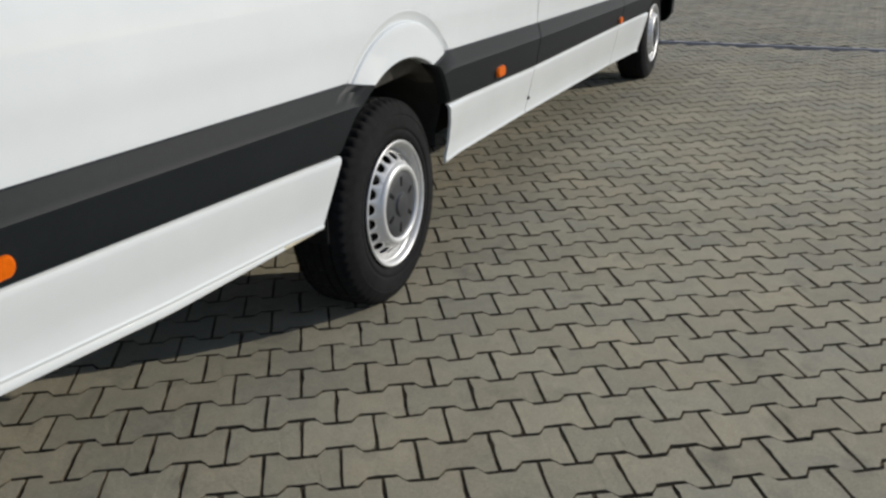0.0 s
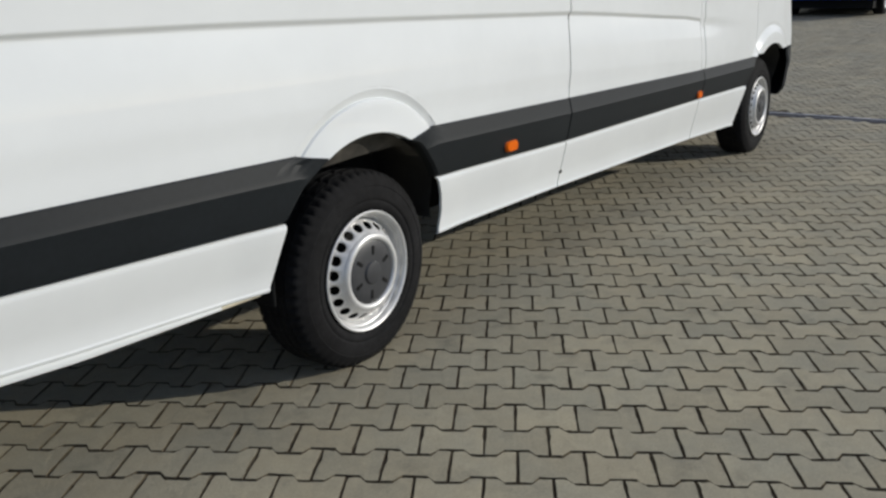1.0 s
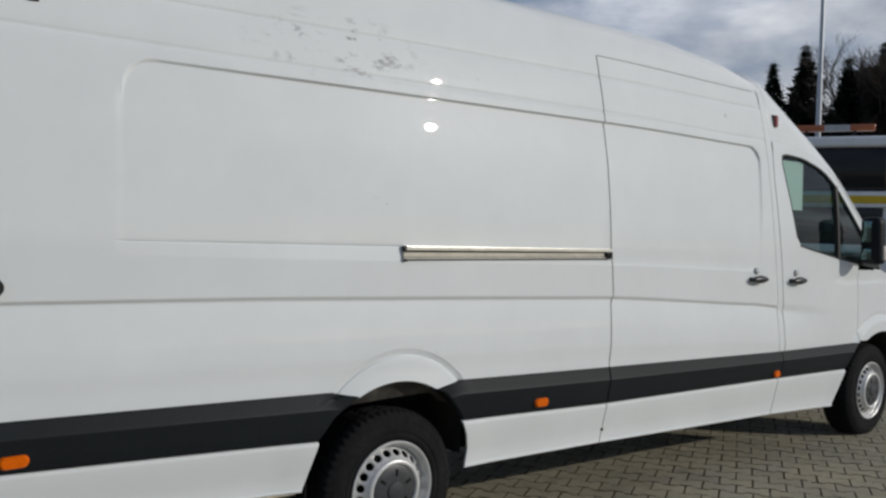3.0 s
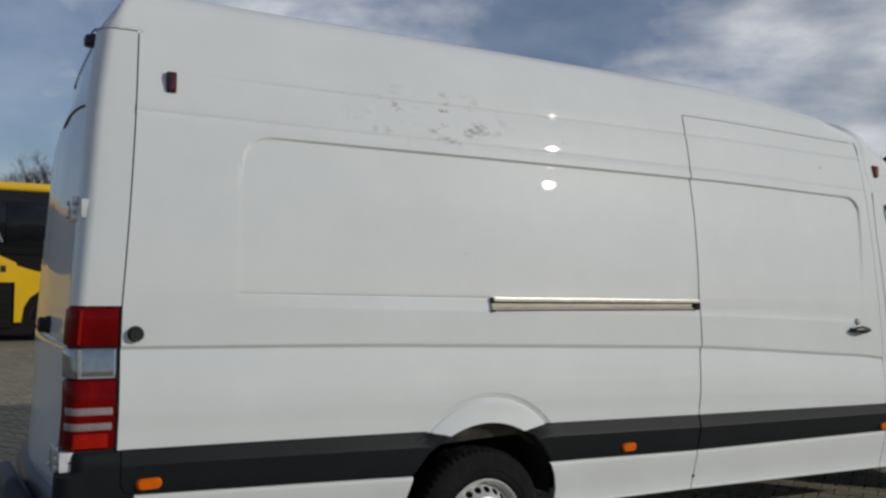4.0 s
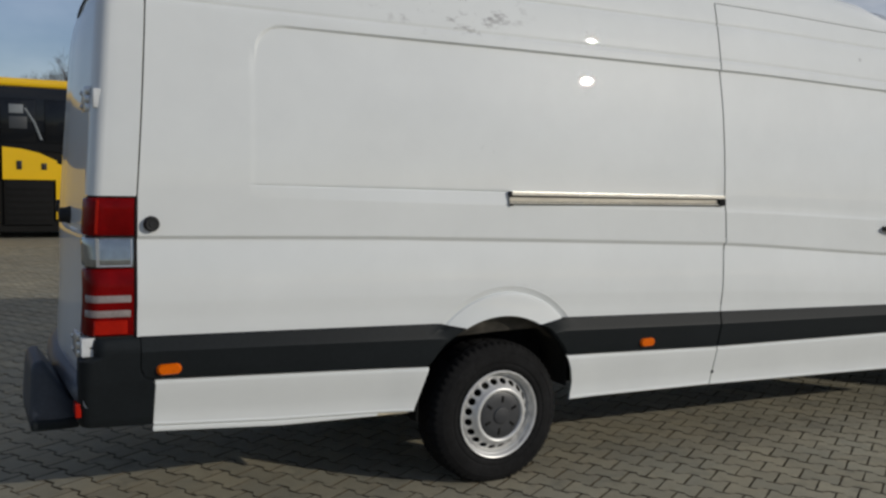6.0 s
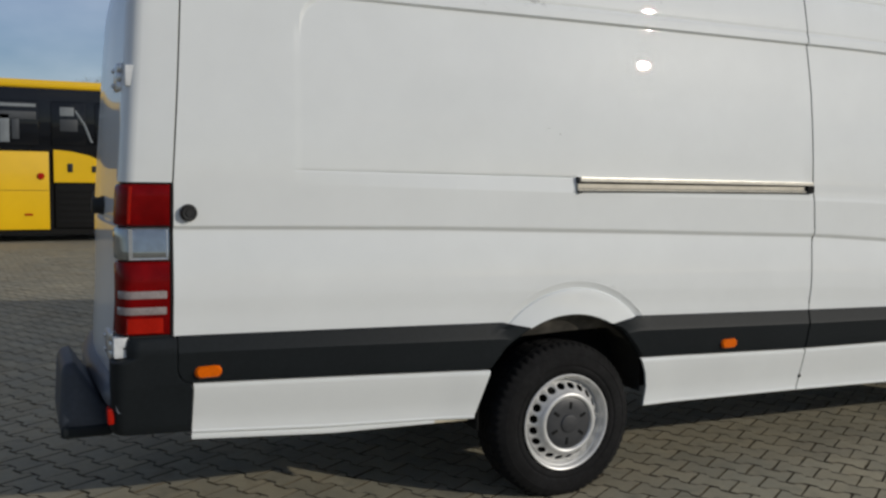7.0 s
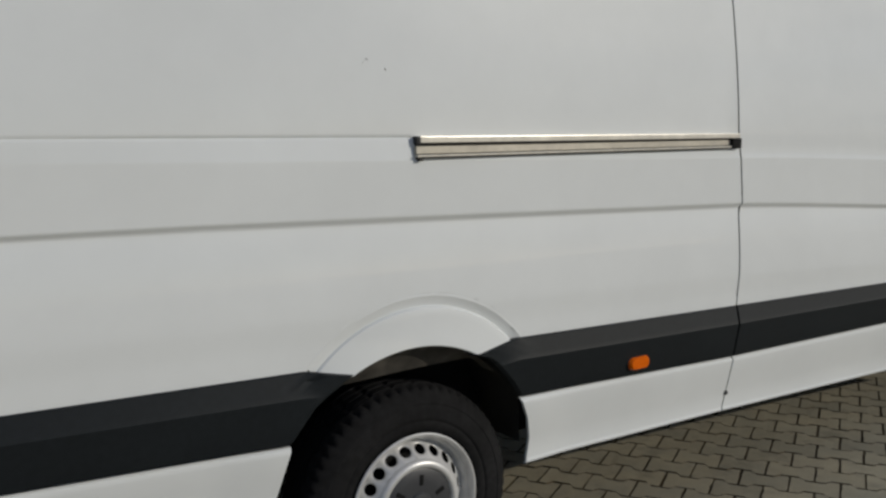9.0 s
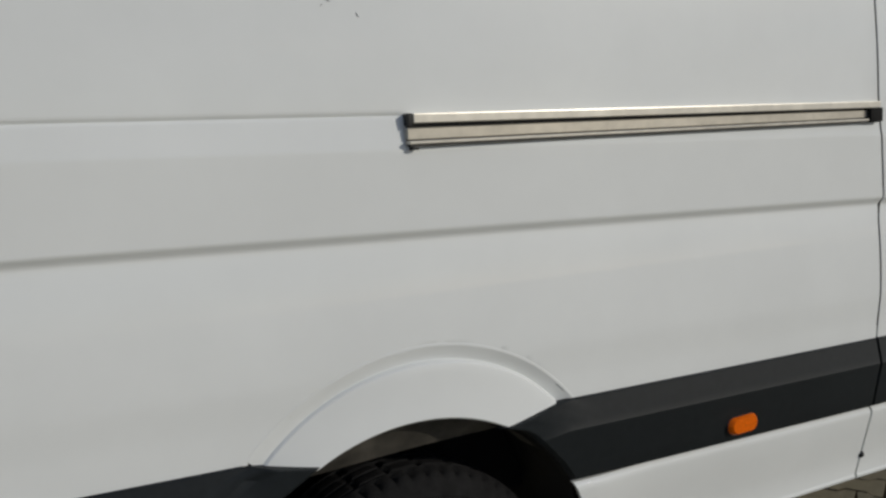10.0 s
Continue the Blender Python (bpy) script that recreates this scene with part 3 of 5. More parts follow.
    tri = [skin(4.02, 1.29, -0.004), skin(4.33, 1.245, -0.004), skin(4.30, 1.275, -0.004), skin(4.10, 1.455, -0.004)]
    part("mirror_base", outline(bmesh.new(), mirrored([tri], side)[0], (0, 0.012 if side == 0 else -0.012, 0)), TRIM, van, smooth=False)


def wheel_brow(side):
    """The pressed brow over the rear wheel: a dark groove round it, a bright rim, then a flare to the lip."""
    pts = []
    steps = [-0.007, -0.004, 0.0, 0.009, 0.018, 0.0262, 0.0276, 0.0290, 0.0304, 0.033, 0.038]
    depth = [0.0015, -0.0008, -0.0007, 0.0032, 0.0064, 0.0092, 0.0088, 0.0056, 0.0014, -0.0020, -0.0036]
    for a in np.linspace(radians(39.6), radians(138.1), 130):
        c, s = math.cos(a), math.sin(a)
        # distance along this spoke to the wheel opening
        ox, oz = BROW_X + 0.022, BROW_Z - 0.395
        k = ox * c + oz * s
        inner = -k + math.sqrt(max(k * k - (ox * ox + oz * oz) + 0.407 ** 2, 0.0))
        span = BROW_R - inner
        row = []
        shallow = 1.0 - 0.42 * ease(a, radians(88), radians(132))
        for d, y in [(d, y * shallow) for d, y in zip(steps, depth)] + [(None, q) for q in (0.15, 0.35, 0.55, 0.75, 0.9, 0.97, 1.0)]:
            if d is None:
                d, y = 0.038 + (span - 0.038) * y, -0.0036 * shallow - 0.0150 * y + (0.003 if y == 1.0 else 0.0)
            x, z = BROW_X + (BROW_R - d) * c, BROW_Z + (BROW_R - d) * s
            low = band_top(x) - 0.006
            row.append((x, side_y(x, max(z, low), False) + y, max(z, low)))
        pts.append(row)
    bm = sheet(mirrored(pts, side))
    edge = [e for e in bm.edges if len(e.link_faces) == 1 and all(math.hypot(v.co.x + 0.022, v.co.z - 0.395) < 0.4085 for v in e.verts)]
    r = bmesh.ops.extrude_edge_only(bm, edges=edge)
    for v in r["geom"]:
        if isinstance(v, bmesh.types.BMVert):
            v.co.y += 0.025 if side == 0 else -0.025
    part("wheel_brow", bm, WHITE, van, "raised white brow over the wheel", angle=16)


def cladding(side, x0, x1, name):
    """A length of black rubbing strip: an upright face below, a sloping facet above."""
    way = (0, 1, 0) if side == 0 else (0, -1, 0)
    pts = []
    vs = (0.0, 0.03, 0.10, 0.3, 0.5, 0.665, 0.675, 0.75, 0.88, 0.985, 1.0)
    ys = (0.056, 0.040, 0.035, 0.0285, 0.0215, 0.0155, 0.0162, 0.0192, 0.0250, 0.0292, 0.0320)
    for v, yo in zip(vs, ys):
        row = []
        for u in list(np.linspace(0, 1, 60)) if not (callable(x0) or callable(x1)) else sorted(set(list(np.linspace(0, 1, 50)) + list(np.linspace(0, 0.15, 28) if callable(x0) else np.linspace(0.85, 1, 28)))):
            x = (x0 if not callable(x0) else x0(0.7)) * (1 - u) + (x1 if not callable(x1) else x1(0.7)) * u
            for _ in range(24):
                z = band_bottom(x) + (band_top(x) + 0.0005 - band_bottom(x)) * v
                a = x0(z) if callable(x0) else x0
                b = x1(z) if callable(x1) else x1
                if name == "rear_cladding":
                    a = -1.602 + 0.055 * (1 - math.sqrt(max(0.0, 1 - max(0.0, 1 - v / 0.32) ** 2)))
                x += 0.4 * (a * (1 - u) + b * u - x)
            z = band_bottom(x) + (band_top(x) + 0.0005 - band_bottom(x)) * v
            # the strip swells towards the wheel
            swell = 0.0
            if callable(x1):
                swell = 0.012 * ease(x, x1(0.78) - 0.30, x1(0.78))
            elif callable(x0):
                swell = 0.012 * ease(x, x0(0.78) + 0.22, x0(0.78) + 0.02)
            # under the brow its upper facet comes out flush with the brow's lip
            flush = 0.0
            if name == "rear_cladding":
                flush = 0.0200 * min(max((x + 0.338) / 0.04, 0.0), 1.0)
            elif name == "middle_cladding":
                flush = 0.0200 * min(max((0.332 - x) / 0.11, 0.0), 1.0)
            # its very edge is rounded
            turn = 0.0
            if callable(x1):
                turn = 0.008 * ease(x, x1(z) - 0.012, x1(z))
            elif callable(x0):
                turn = 0.008 * ease(x, x0(z) + 0.012, x0(z))
            row.append((x, taper(x) + yo - swell * 0.7 * (1 - v) - flush * max((v - 0.66) / 0.34, 0.0) + turn, z))
        pts.append(row)
    return part(name, sheet(mirrored(pts, side), 0.03, way), CLAD, van, "matt black plastic rubbing strip", angle=22)


def skirt(side, x0, x1, name):
    way = (0, 1, 0) if side == 0 else (0, -1, 0)
    pts = []
    for v, out in ((0.0, 0.0), (0.012, 0.004), (0.045, 0.0045), (0.065, 0.0015), (0.08, 0.0), (0.4, 0.0), (0.7, 0.0), (0.90, 0.0), (0.945, -0.0015), (0.975, -0.005), (1.0, -0.013)):
        row = []
        for u in np.linspace(0, 1, 48):
            x = (x0 if not callable(x0) else x0(0.5)) * (1 - u) + (x1 if not callable(x1) else x1(0.5)) * u
            for _ in range(3):
                lo, hi = skirt_bottom(x), band_bottom(x) - 0.002
                z = lo + (hi - lo) * v
                a = x0(z) if callable(x0) else x0
                b = x1(z) if callable(x1) else x1
                x = a * (1 - u) + b * u
            bulge = 0.010 * (ease(x, x1(0.5) - 0.2, x1(0.5)) if callable(x1) else (1 - ease(x, x0(0.5), x0(0.5) + 0.2) if callable(x0) else 0))
            row.append((x, 0.044 + 0.052 * (1 - v) - out - bulge + taper(x), z))
        pts.append(row)
    return part(name, sheet(mirrored(pts, side), 0.010, way), WHITE, van, "white lower skirt")


def marker_lamp(x, z, half, side=0):
    """An amber side lamp in the rubbing strip, with a round-ended lens on a dark frame."""
    def pill(h, r, y0, y1):
        bm = bmesh.new()
        ring = []
        for i in range(20):
            a = 2 * math.pi * i / 20
            ring.append((x + math.copysign(max(h - r, 0), math.cos(a)) + r * math.cos(a), y0, z + r * math.sin(a)))
        pts2 = [[(x + (px - x) * k, y1 if k < 0.9 else (y0 + y1) / 2 if k < 1 else y0, z + (pz - z) * k) for px, _, pz in ring + ring[:1]] for k in (1.0, 0.94, 0.80, 0.02)]
        return sheet(mirrored(pts2, side))
    y = 0.026 + taper(x)
    lens = part("side_marker_lamp", pill(half, 0.022, y, y - 0.010), ORANGE, van, "amber side marker lamp")
    part("lamp_frame", pill(half + 0.0015, 0.0235, y + 0.002, y - 0.0045), TRIM, lens)


for side in (0, 1):
    side_panels(side)
    wheel_brow(side)
    cladding(side, -1.602, arch_back, "rear_cladding")
    cladding(side, arch_front, 1.318, "middle_cladding")
    cladding(side, 1.328, 2.985, "door_cladding")
    cladding(side, 2.993, nose_arch, "front_cladding")
    skirt(side, -1.547, arch_back, "rear_skirt")
    skirt(side, arch_front, 1.330, "middle_skirt")
    skirt(side, 1.338, 2.985, "door_skirt")
    skirt(side, 2.993, nose_arch, "front_skirt")
    marker_lamp(-1.500, 0.675, 0.048, side)
    marker_lamp(0.829, 0.624, 0.047, side)
    marker_lamp(2.931, 0.578, 0.036, side)


# ---- the van: roof, rear, nose ----
def roof_height(x):
    return ramp(x, [-1.72, -1.68, -1.62, -1.55, -1.47, -1.38, 1.6, 2.1, 2.6, 3.0, 3.43, 3.83, 4.27, 4.5],
                [2.392, 2.455, 2.512, 2.552, 2.570, 2.575, 2.575, 2.569, 2.533, 2.440, 2.190, 1.925, 1.565, 1.40])


def rear_x(y, z):
    """The rear doors' skin: it leans forward with height; its toe and bow are shaped to fit the camera's view."""
    return -1.782 + 0.100 * (y - 0.15) / 1.7 + 0.062 * max(z - 1.20, 0) + 0.012 * max(z - 1.20, 0) ** 2 - 0.014 * ease(z, 0.98, 0.66) - 0.072 * math.sin(math.pi * min(max((y - 0.15) / 1.7, 0.0), 1.0)) * (1 - ease(z, 1.95, 2.38))


def door_edge(z):
    """Where the rear door begins: it leans in with the side."""
    return max(0.15, side_y(-1.6, z) + 0.106)


def corner(u, z, out=0.0):
    """The rear corner in plan: u 0 at the seam on the side, 1 where the rear door begins."""
    a = rear_seam(z) - 0.004
    y0 = side_y(a, z)
    end = door_edge(z)
    b = rear_x(end, z) + toe - 0.014
    r = 0.055
    if u < 0.55:
        x, y = a + (b + r - a) * u / 0.55, y0 + 0.008 * u / 0.55
    else:
        t = (u - 0.55) / 0.45 * math.pi / 2
        x, y = b + r - r * math.sin(t), y0 + 0.008 + (end - y0 - 0.008) * (1 - math.cos(t))
    n = Vector((0, -1, 0)) if u < 0.55 else Vector((-math.sin((u - 0.55) / 0.45 * math.pi / 2), -math.cos((u - 0.55) / 0.45 * math.pi / 2), 0))
    return (x + n.x * out, y + n.y * out, z)


ROOF_Y = (0.170, 0.181, 0.196, 0.217, 0.247, 0.290, 0.36, 0.48, 0.70, 1.0)
ROOF_Z = (0.0, 0.042, 0.086, 0.128, 0.164, 0.192, 0.215, 0.240, 0.270, 0.285)


def rear_plan(y):
    """The rear's outline in plan at the roof edge."""
    z = 2.385
    y0, end = side_y(-1.55, z) + 0.008, door_edge(z)
    if y >= end:
        return rear_x(y, z) - 0.003
    c = 1 - max(y - y0, 0.0) / (end - y0)
    return rear_x(end, z) - 0.003 + 0.055 * (1 - math.sqrt(max(1 - c * c, 0.0)))


ROOF_N = sorted(set(list(np.linspace(0.170, 0.30, 14)) + list(np.linspace(0.30, 1.0, 16))))


def rear_slope(run):
    """Height of the roof's sloping rear face, by the run forward from its lower edge."""
    return ramp(run, [0.0, 0.063, 0.106, 0.146, 0.30], [2.405, 2.502, 2.558, 2.592, 2.70])


def roof_section(x):
    lo, hi = roof_edge(x), roof_height(max(x, -1.38))
    yl = side_y(x, lo)
    half = []
    for py in ROOF_N:
        y = yl + (py - 0.170) * (1 - yl) / 0.83
        z = lo + ramp(py, ROOF_Y, ROOF_Z) / 0.192 * (hi - lo)
        px = x
        if x < -1.40:
            p = rear_plan(y)
            px = p + (x + 1.715) * (-1.40 - p) / 0.315
            s = rear_slope(px - p)
            r = 0.022
            m = max(r - abs(s - z), 0.0) / r
            z = min(s, z) - m * m * r / 4
        half.append((px, y, z))
    k = max(-1.40 - x, 0.0) / 0.315
    return half + [(px + 0.118 * (1 - py) * k, FAR - py, pz) for px, py, pz in reversed(half[:-1])]


xs = list(np.linspace(-1.715, -1.40, 24)) + list(np.linspace(-1.3, 2.70, 40)) + [2.80, 2.845, 2.862, 2.88, 2.895, 2.91, 2.925, 2.94, 2.955] + list(np.linspace(2.98, 3.62, 18))
part("roof", sheet([roof_section(x) for x in xs], 0.02, (0, 0, -1)), WHITE, van, "high white roof sloping down over the cab")
# windscreen pillars and glass
for side in (0, 1):
    pts = []
    for x in np.linspace(3.60, 4.34, 20):
        pts.append(roof_section(x)[:10])
    part("windscreen_pillar", sheet(mirrored(pts, side), 0.015, (0, 1 if side == 0 else -1, 0)), WHITE, van)
pts = [roof_section(x)[9:-9] for x in np.linspace(3.60, 4.34, 16)]
part("windscreen", sheet(pts), WINDOW, van, "sloping windscreen").visible_shadow = False


US = (0, 0.2, 0.4, 0.55, 0.62, 0.70, 0.78, 0.86, 0.94, 1.0)
toe = 0.0
for side in (0, 1):
    toe = 0.097 * side
    pts = [[corner(u, z) for u in US] for z in np.linspace(1.332, 2.397, 40)]
    part("rear_corner", sheet(mirrored(pts, side), 0.02, (0.5, 0.8 if side == 0 else -0.8, 0)), WHITE, van)
    lamp = part("tail_lamp", sheet(mirrored([[corner(u, z, -0.012) for u in US] for z in np.linspace(0.802, 1.335, 20)], side)), GASKET, van, "tall tail lamp in red and clear bands")
    for name, z0, z1, mat, mark in (("red_lens", 1.183, 1.325, RED, "dark red lens"), ("clear_lens", 1.066, 1.179, CLEAR, "clear reversing lens"), ("red_lens", 0.811, 1.063, RED, "dark red lens")):
        zs = [z0, z0 + 0.004] + list(np.linspace(z0 + 0.012, z1 - 0.012, 5)) + [z1 - 0.004, z1]
        outs = [-0.008, 0.0] + [0.004] * 5 + [0.0, -0.008]
        us2 = (0.015, 0.03, 0.07, 0.3, 0.5, 0.58, 0.66, 0.74, 0.82, 0.9, 0.96, 0.99)
        p = [[corner(u, z, o if 0.02 < u < 0.97 else -0.008) for u in us2] for z, o in zip(zs, outs)]
        part(name, sheet(mirrored(p, side)), mat, lamp, mark)
    for z0, z1, u0, u1 in ((1.190, 1.318, 0.60, 0.66), (0.817, 0.874, 0.08, 0.72)):
        us2 = np.linspace(u0, u1, 9)
        p = [[corner(u, z, 0.0072 if 0 < k < 8 and 0 < m < 4 else 0.001) for k, u in enumerate(us2)] for m, z in enumerate((z0, z0 + 0.004, (z0 + z1) / 2, z1 - 0.004, z1))]
        part("bright_lens", sheet(mirrored(p, side)), REDBRIGHT, lamp, "brighter red lens strip")
    for z0, z1 in ((0.937, 0.966), (0.882, 0.911)):
        us2 = (0.05, 0.10, 0.3, 0.5, 0.58, 0.66, 0.74, 0.82, 0.88)
        p = [[corner(u, z, o if 0.06 < u < 0.87 else 0.002) for u in us2] for z, o in ((z0, 0.002), (z0 + 0.003, 0.0062), ((z0 + z1) / 2, 0.0066), (z1 - 0.003, 0.0062), (z1, 0.002))]
        part("clear_strip", sheet(mirrored(p, side)), STRIP, lamp, "dull clear ribbed strip")
    # the bright inner frame of the clear lens
    p = [[corner(u, z, o) for u in np.linspace(0.05, 0.60, 10)] for z, o in ((1.0700, 0.0036), (1.0715, 0.0052), (1.0755, 0.0052), (1.0770, 0.0036))]
    part("lens_frame", sheet(mirrored(p, side)), CHROME, lamp)
    p = [[corner(u, z, o) for u, o in ((0.048, 0.0036), (0.053, 0.0052), (0.068, 0.0052), (0.073, 0.0036))] for z in np.linspace(1.078, 1.172, 8)]
    part("lens_frame", sheet(mirrored(p, side)), CHROME, lamp)
    for u in (0.60,):
        ribs = bmesh.new()
        for k in range(13):
            z = 1.074 + k * 0.0080
            c = corner(u, z, 0.0045)
            if side:
                c = (c[0], FAR - c[1], c[2])
            box(ribs, c[0] - 0.006, c[0] + 0.006, c[1] - 0.004, c[1] + 0.004, z - 0.0026, z + 0.0026)
        part("lens_ribs", ribs, CHROME, lamp, smooth=False)
    edge = [corner(u, 2.388, 0.0006) for u in np.linspace(0.0, 1.0, 14)]
    part("corner_joint", tube(bmesh.new(), mirrored([edge], side)[0], 0.0022, 6), GASKET, van)
    # black bumper corner: flat along the side, a tight bend, then flat across the back; notched at the hinge
    pts = []
    for zz in list(np.linspace(0.0, 0.52, 10)) + list(np.linspace(0.54, 0.88, 24)) + [0.90, 0.93, 0.96, 0.985, 1.0]:
        row = []
        z = 0.447 + 0.357 * zz
        q = min(max((z - 0.632) / 0.055, 0.0), 1.0)
        a = -1.608 + 0.057 * (1 - math.sqrt(1 - (1 - q) ** 2))
        b = -1.822 + 0.12 * side + 0.050 * ease(z, 0.724, 0.738) + 0.010 * ease(zz, 0.06, 0.0)
        y0 = ramp(z, [0.447, 0.457, 0.470, 0.634, 0.748, 0.766, 0.798, 0.804], [0.136, 0.127, 0.119, 0.071, 0.0535, 0.0535, 0.064, 0.072])
        r = 0.045
        for u in np.linspace(0, 1, 26):
            lift = 0.016 * u * ease(zz, 0.3, 0.0)
            if u < 0.5:
                p = (a + (b + r - a) * u / 0.5, y0, z + lift)
            elif u < 0.8:
                t = (u - 0.5) / 0.3 * math.pi / 2
                p = (b + r - r * math.sin(t), y0 + r * (1 - math.cos(t)), z + lift)
            else:
                p = (b, y0 + r + (u - 0.8) / 0.2 * 0.06, z + lift)
            row.append(p)
        pts.append(row)
    part("bumper_corner", sheet(mirrored(pts, side), 0.02, (0.4, 0.6 if side == 0 else -0.6, 0)), CLAD, van, "black plastic bumper corner")
    if side:
        continue
    # hinges of the rear door
    for z, back, front in ((1.685, 0.012, 0.062), (0.770, 0.020, 0.036)):
        hx = rear_x(0.15, z)
        dy = door_edge(z) - 0.15
        bm = bmesh.new()
        for z0, z1 in ((z - 0.046, z - 0.017), (z - 0.014, z + 0.014), (z + 0.017, z + 0.046)):
            spin(bm, [(0.0002, z0), (0.011, z0), (0.012, z0 + 0.002), (0.012, z1 - 0.002), (0.011, z1), (0.0002, z1)], (hx - 0.020, 0.140 + dy, 0), 12, "z")
        box(bm, hx - 0.034, hx - 0.016, 0.15 + dy, 0.25 + dy, z - 0.045, z + 0.045, 0.006)
        for dz in (-0.025, 0.025):
            bmesh.ops.create_icosphere(bm, subdivisions=1, radius=0.009, matrix=Matrix.Translation((hx - 0.036, 0.22 + dy, z + dz)))
        hinge = part("hinge", bm, CHROME, van, "bare metal door hinge")
        part("hinge_plate", boxed(hx - back, hx + front, 0.066 + dy, 0.124 + dy, z - 0.034, z + 0.036, 0.005), HINGEWHITE, hinge, "white painted hinge plate")
        slits = boxed(hx + front - 0.016, hx + front - 0.006, 0.0645 + dy, 0.08 + dy, z - 0.024, z + 0.010)
        box(slits, hx + front - 0.026, hx + front - 0.004, 0.0642 + dy, 0.08 + dy, z - 0.004, z + 0.002)
        part("hinge_slit", slits, GASKET, hinge, smooth=False)
    # low red reflector
    bm = boxed(-1.834, -1.812, 0.115, 0.185, 0.505, 0.560, 0.006)
    part("reflector", bm, REDBRIGHT, van, "small red reflector")


def rear_door(y0, y1):
    pts = []
    for z in list(np.linspace(0.56, 1.16, 14)) + [1.175, 1.185, 1.19, 1.195, 1.20, 1.21, 1.225] + list(np.linspace(1.25, 2.05, 16)) + [2.08, 2.09, 2.10, 2.11, 2.12] + list(np.linspace(2.15, 2.397, 6)):
        row = []
        lean = door_edge(z) - 0.15
        for y in np.linspace(y0 + (lean if y0 < 0.5 else 0), y1 - (lean if y1 > 1.5 else 0), 22):
            x = rear_x(y, z)
            x += 0.005 * ease(z, 1.19, 1.20) * (1 - ease(z, 2.09, 2.10)) * ease(abs(y - (y0 + y1) / 2), 0.36, 0.33)
            x += 0.010 * math.exp(-((z - 1.19) / 0.008) ** 2)
            row.append((x, y, z))
        pts.append(row)
    return sheet(pts, 0.02, (1, 0, 0))


for y0, y1 in ((0.158, 0.996), (1.004, 1.842)):
    d = part("rear_door", rear_door(y0, y1), WHITE, van, "white rear door")
    mid = (y0 + y1) / 2
    lip = [(rear_x(y, 2.11) - 0.004, y, 2.11 - 0.03 * ((y - mid) / 0.35) ** 2) for y in np.linspace(mid - 0.33, mid + 0.33, 12)]
    part("window_trim", tube(bmesh.new(), lip, 0.005, 6), GASKET, d)
    bm = spin(bmesh.new(), [(0.0001, -0.040), (0.026, -0.038), (0.032, -0.030), (0.030, -0.014), (0.036, 0.0), (0.036, 0.02)], (rear_x(mid, 1.235), mid, 1.235), 20, "x")
    part("door_buffer", bm, GASKET, d, "round black rubber buffer")
STEPGREY = material("grey_step_plastic", (0.034, 0.041, 0.054), 0.5, grain=0.15, grain_size=60, stain=0.15)
# step grey made lighter and bluer to paint sky light on the ledge
SKYLITGREY = material("skylit_ledge_grey", (0.070, 0.080, 0.098), 0.45, grain=0.12, grain_size=60, stain=0.15)
# rear bumper: a rolled grey ledge under the doors over an upright black face
for name, prof, mat, label in (("rear_bumper", ((-0.006, 0.560), (-0.002, 0.530), (0.004, 0.480), (0.016, 0.452), (0.070, 0.446)), CLAD, "dark plastic rear bumper"), ("bumper_ledge", ((0.012, 0.646), (-0.014, 0.640), (-0.032, 0.626), (-0.043, 0.606), (-0.044, 0.584), (-0.034, 0.566), (-0.006, 0.556)), SKYLITGREY, "grey plastic ledge on the rear bumper")):
    pts = [[(rear_x(y, 0.64) + dx * ease(y, 0.06, 0.20), y, z - 0.012 * ease(y, 0.25, 0.08)) for dx, z in prof] for y in list(np.linspace(0.10 if name == "bumper_ledge" else 0.19, 0.32, 10)) + list(np.linspace(0.36, 1.80, 24))]
    part(name, sheet(pts, 0.012, (1, 0, 0)), mat, van, label)
bm = boxed(-1.985, -1.800, 0.27, 0.70, 0.445, 0.690, 0.045, 5)
for v in bm.verts:
    k = max(v.co.z - 0.46, 0.0) / 0.23
    v.co.x += 0.012 * k
    v.co.z = 0.445 + (v.co.z - 0.445) * (1 - 0.62 * ease(v.co.x, -1.935, -1.82))
    v.co.y += 0.035 * k * (0.485 - v.co.y) / 0.215
rear_step = part("rear_step", bm, STEPGREY, van, "dark grey plastic rear step")
part("step_base", boxed(-1.980, -1.80, 0.265, 0.705, 0.425, 0.470, 0.020, 3), CLAD, rear_step, "black plastic base")
# reversing camera over the rear doors
rc = part("rear_camera", box(boxed(-1.722, -1.668, 0.41, 0.475, 2.350, 2.398, 0.018, 3), -1.70, -1.64, 0.43, 0.46, 2.385, 2.405, 0.005), TRIM, van, "small black reversing camera")
part("camera_cable", tube(bmesh.new(), [(-1.695 + 0.030 * (1 - math.cos(a)), 0.445, 2.395 + 0.034 * math.sin(a)) for a in np.linspace(0, math.pi, 12)], 0.0035, 6), TRIM, rc)


# nose: a band of skin that runs round the front
def plan(u):
    """The nose in plan: u 0 at the door edge, 1 at the middle of the front."""
    return (ramp(u, [0, 0.40, 0.58, 0.70, 0.80, 0.90, 1.0], [3.988, 4.58, 4.83, 4.95, 5.03, 5.09, 5.12]),
            ramp(u, [0, 0.40, 0.58, 0.70, 0.80, 0.90, 1.0], [0.0, 0.0, 0.012, 0.065, 0.18, 0.46, 1.0]))


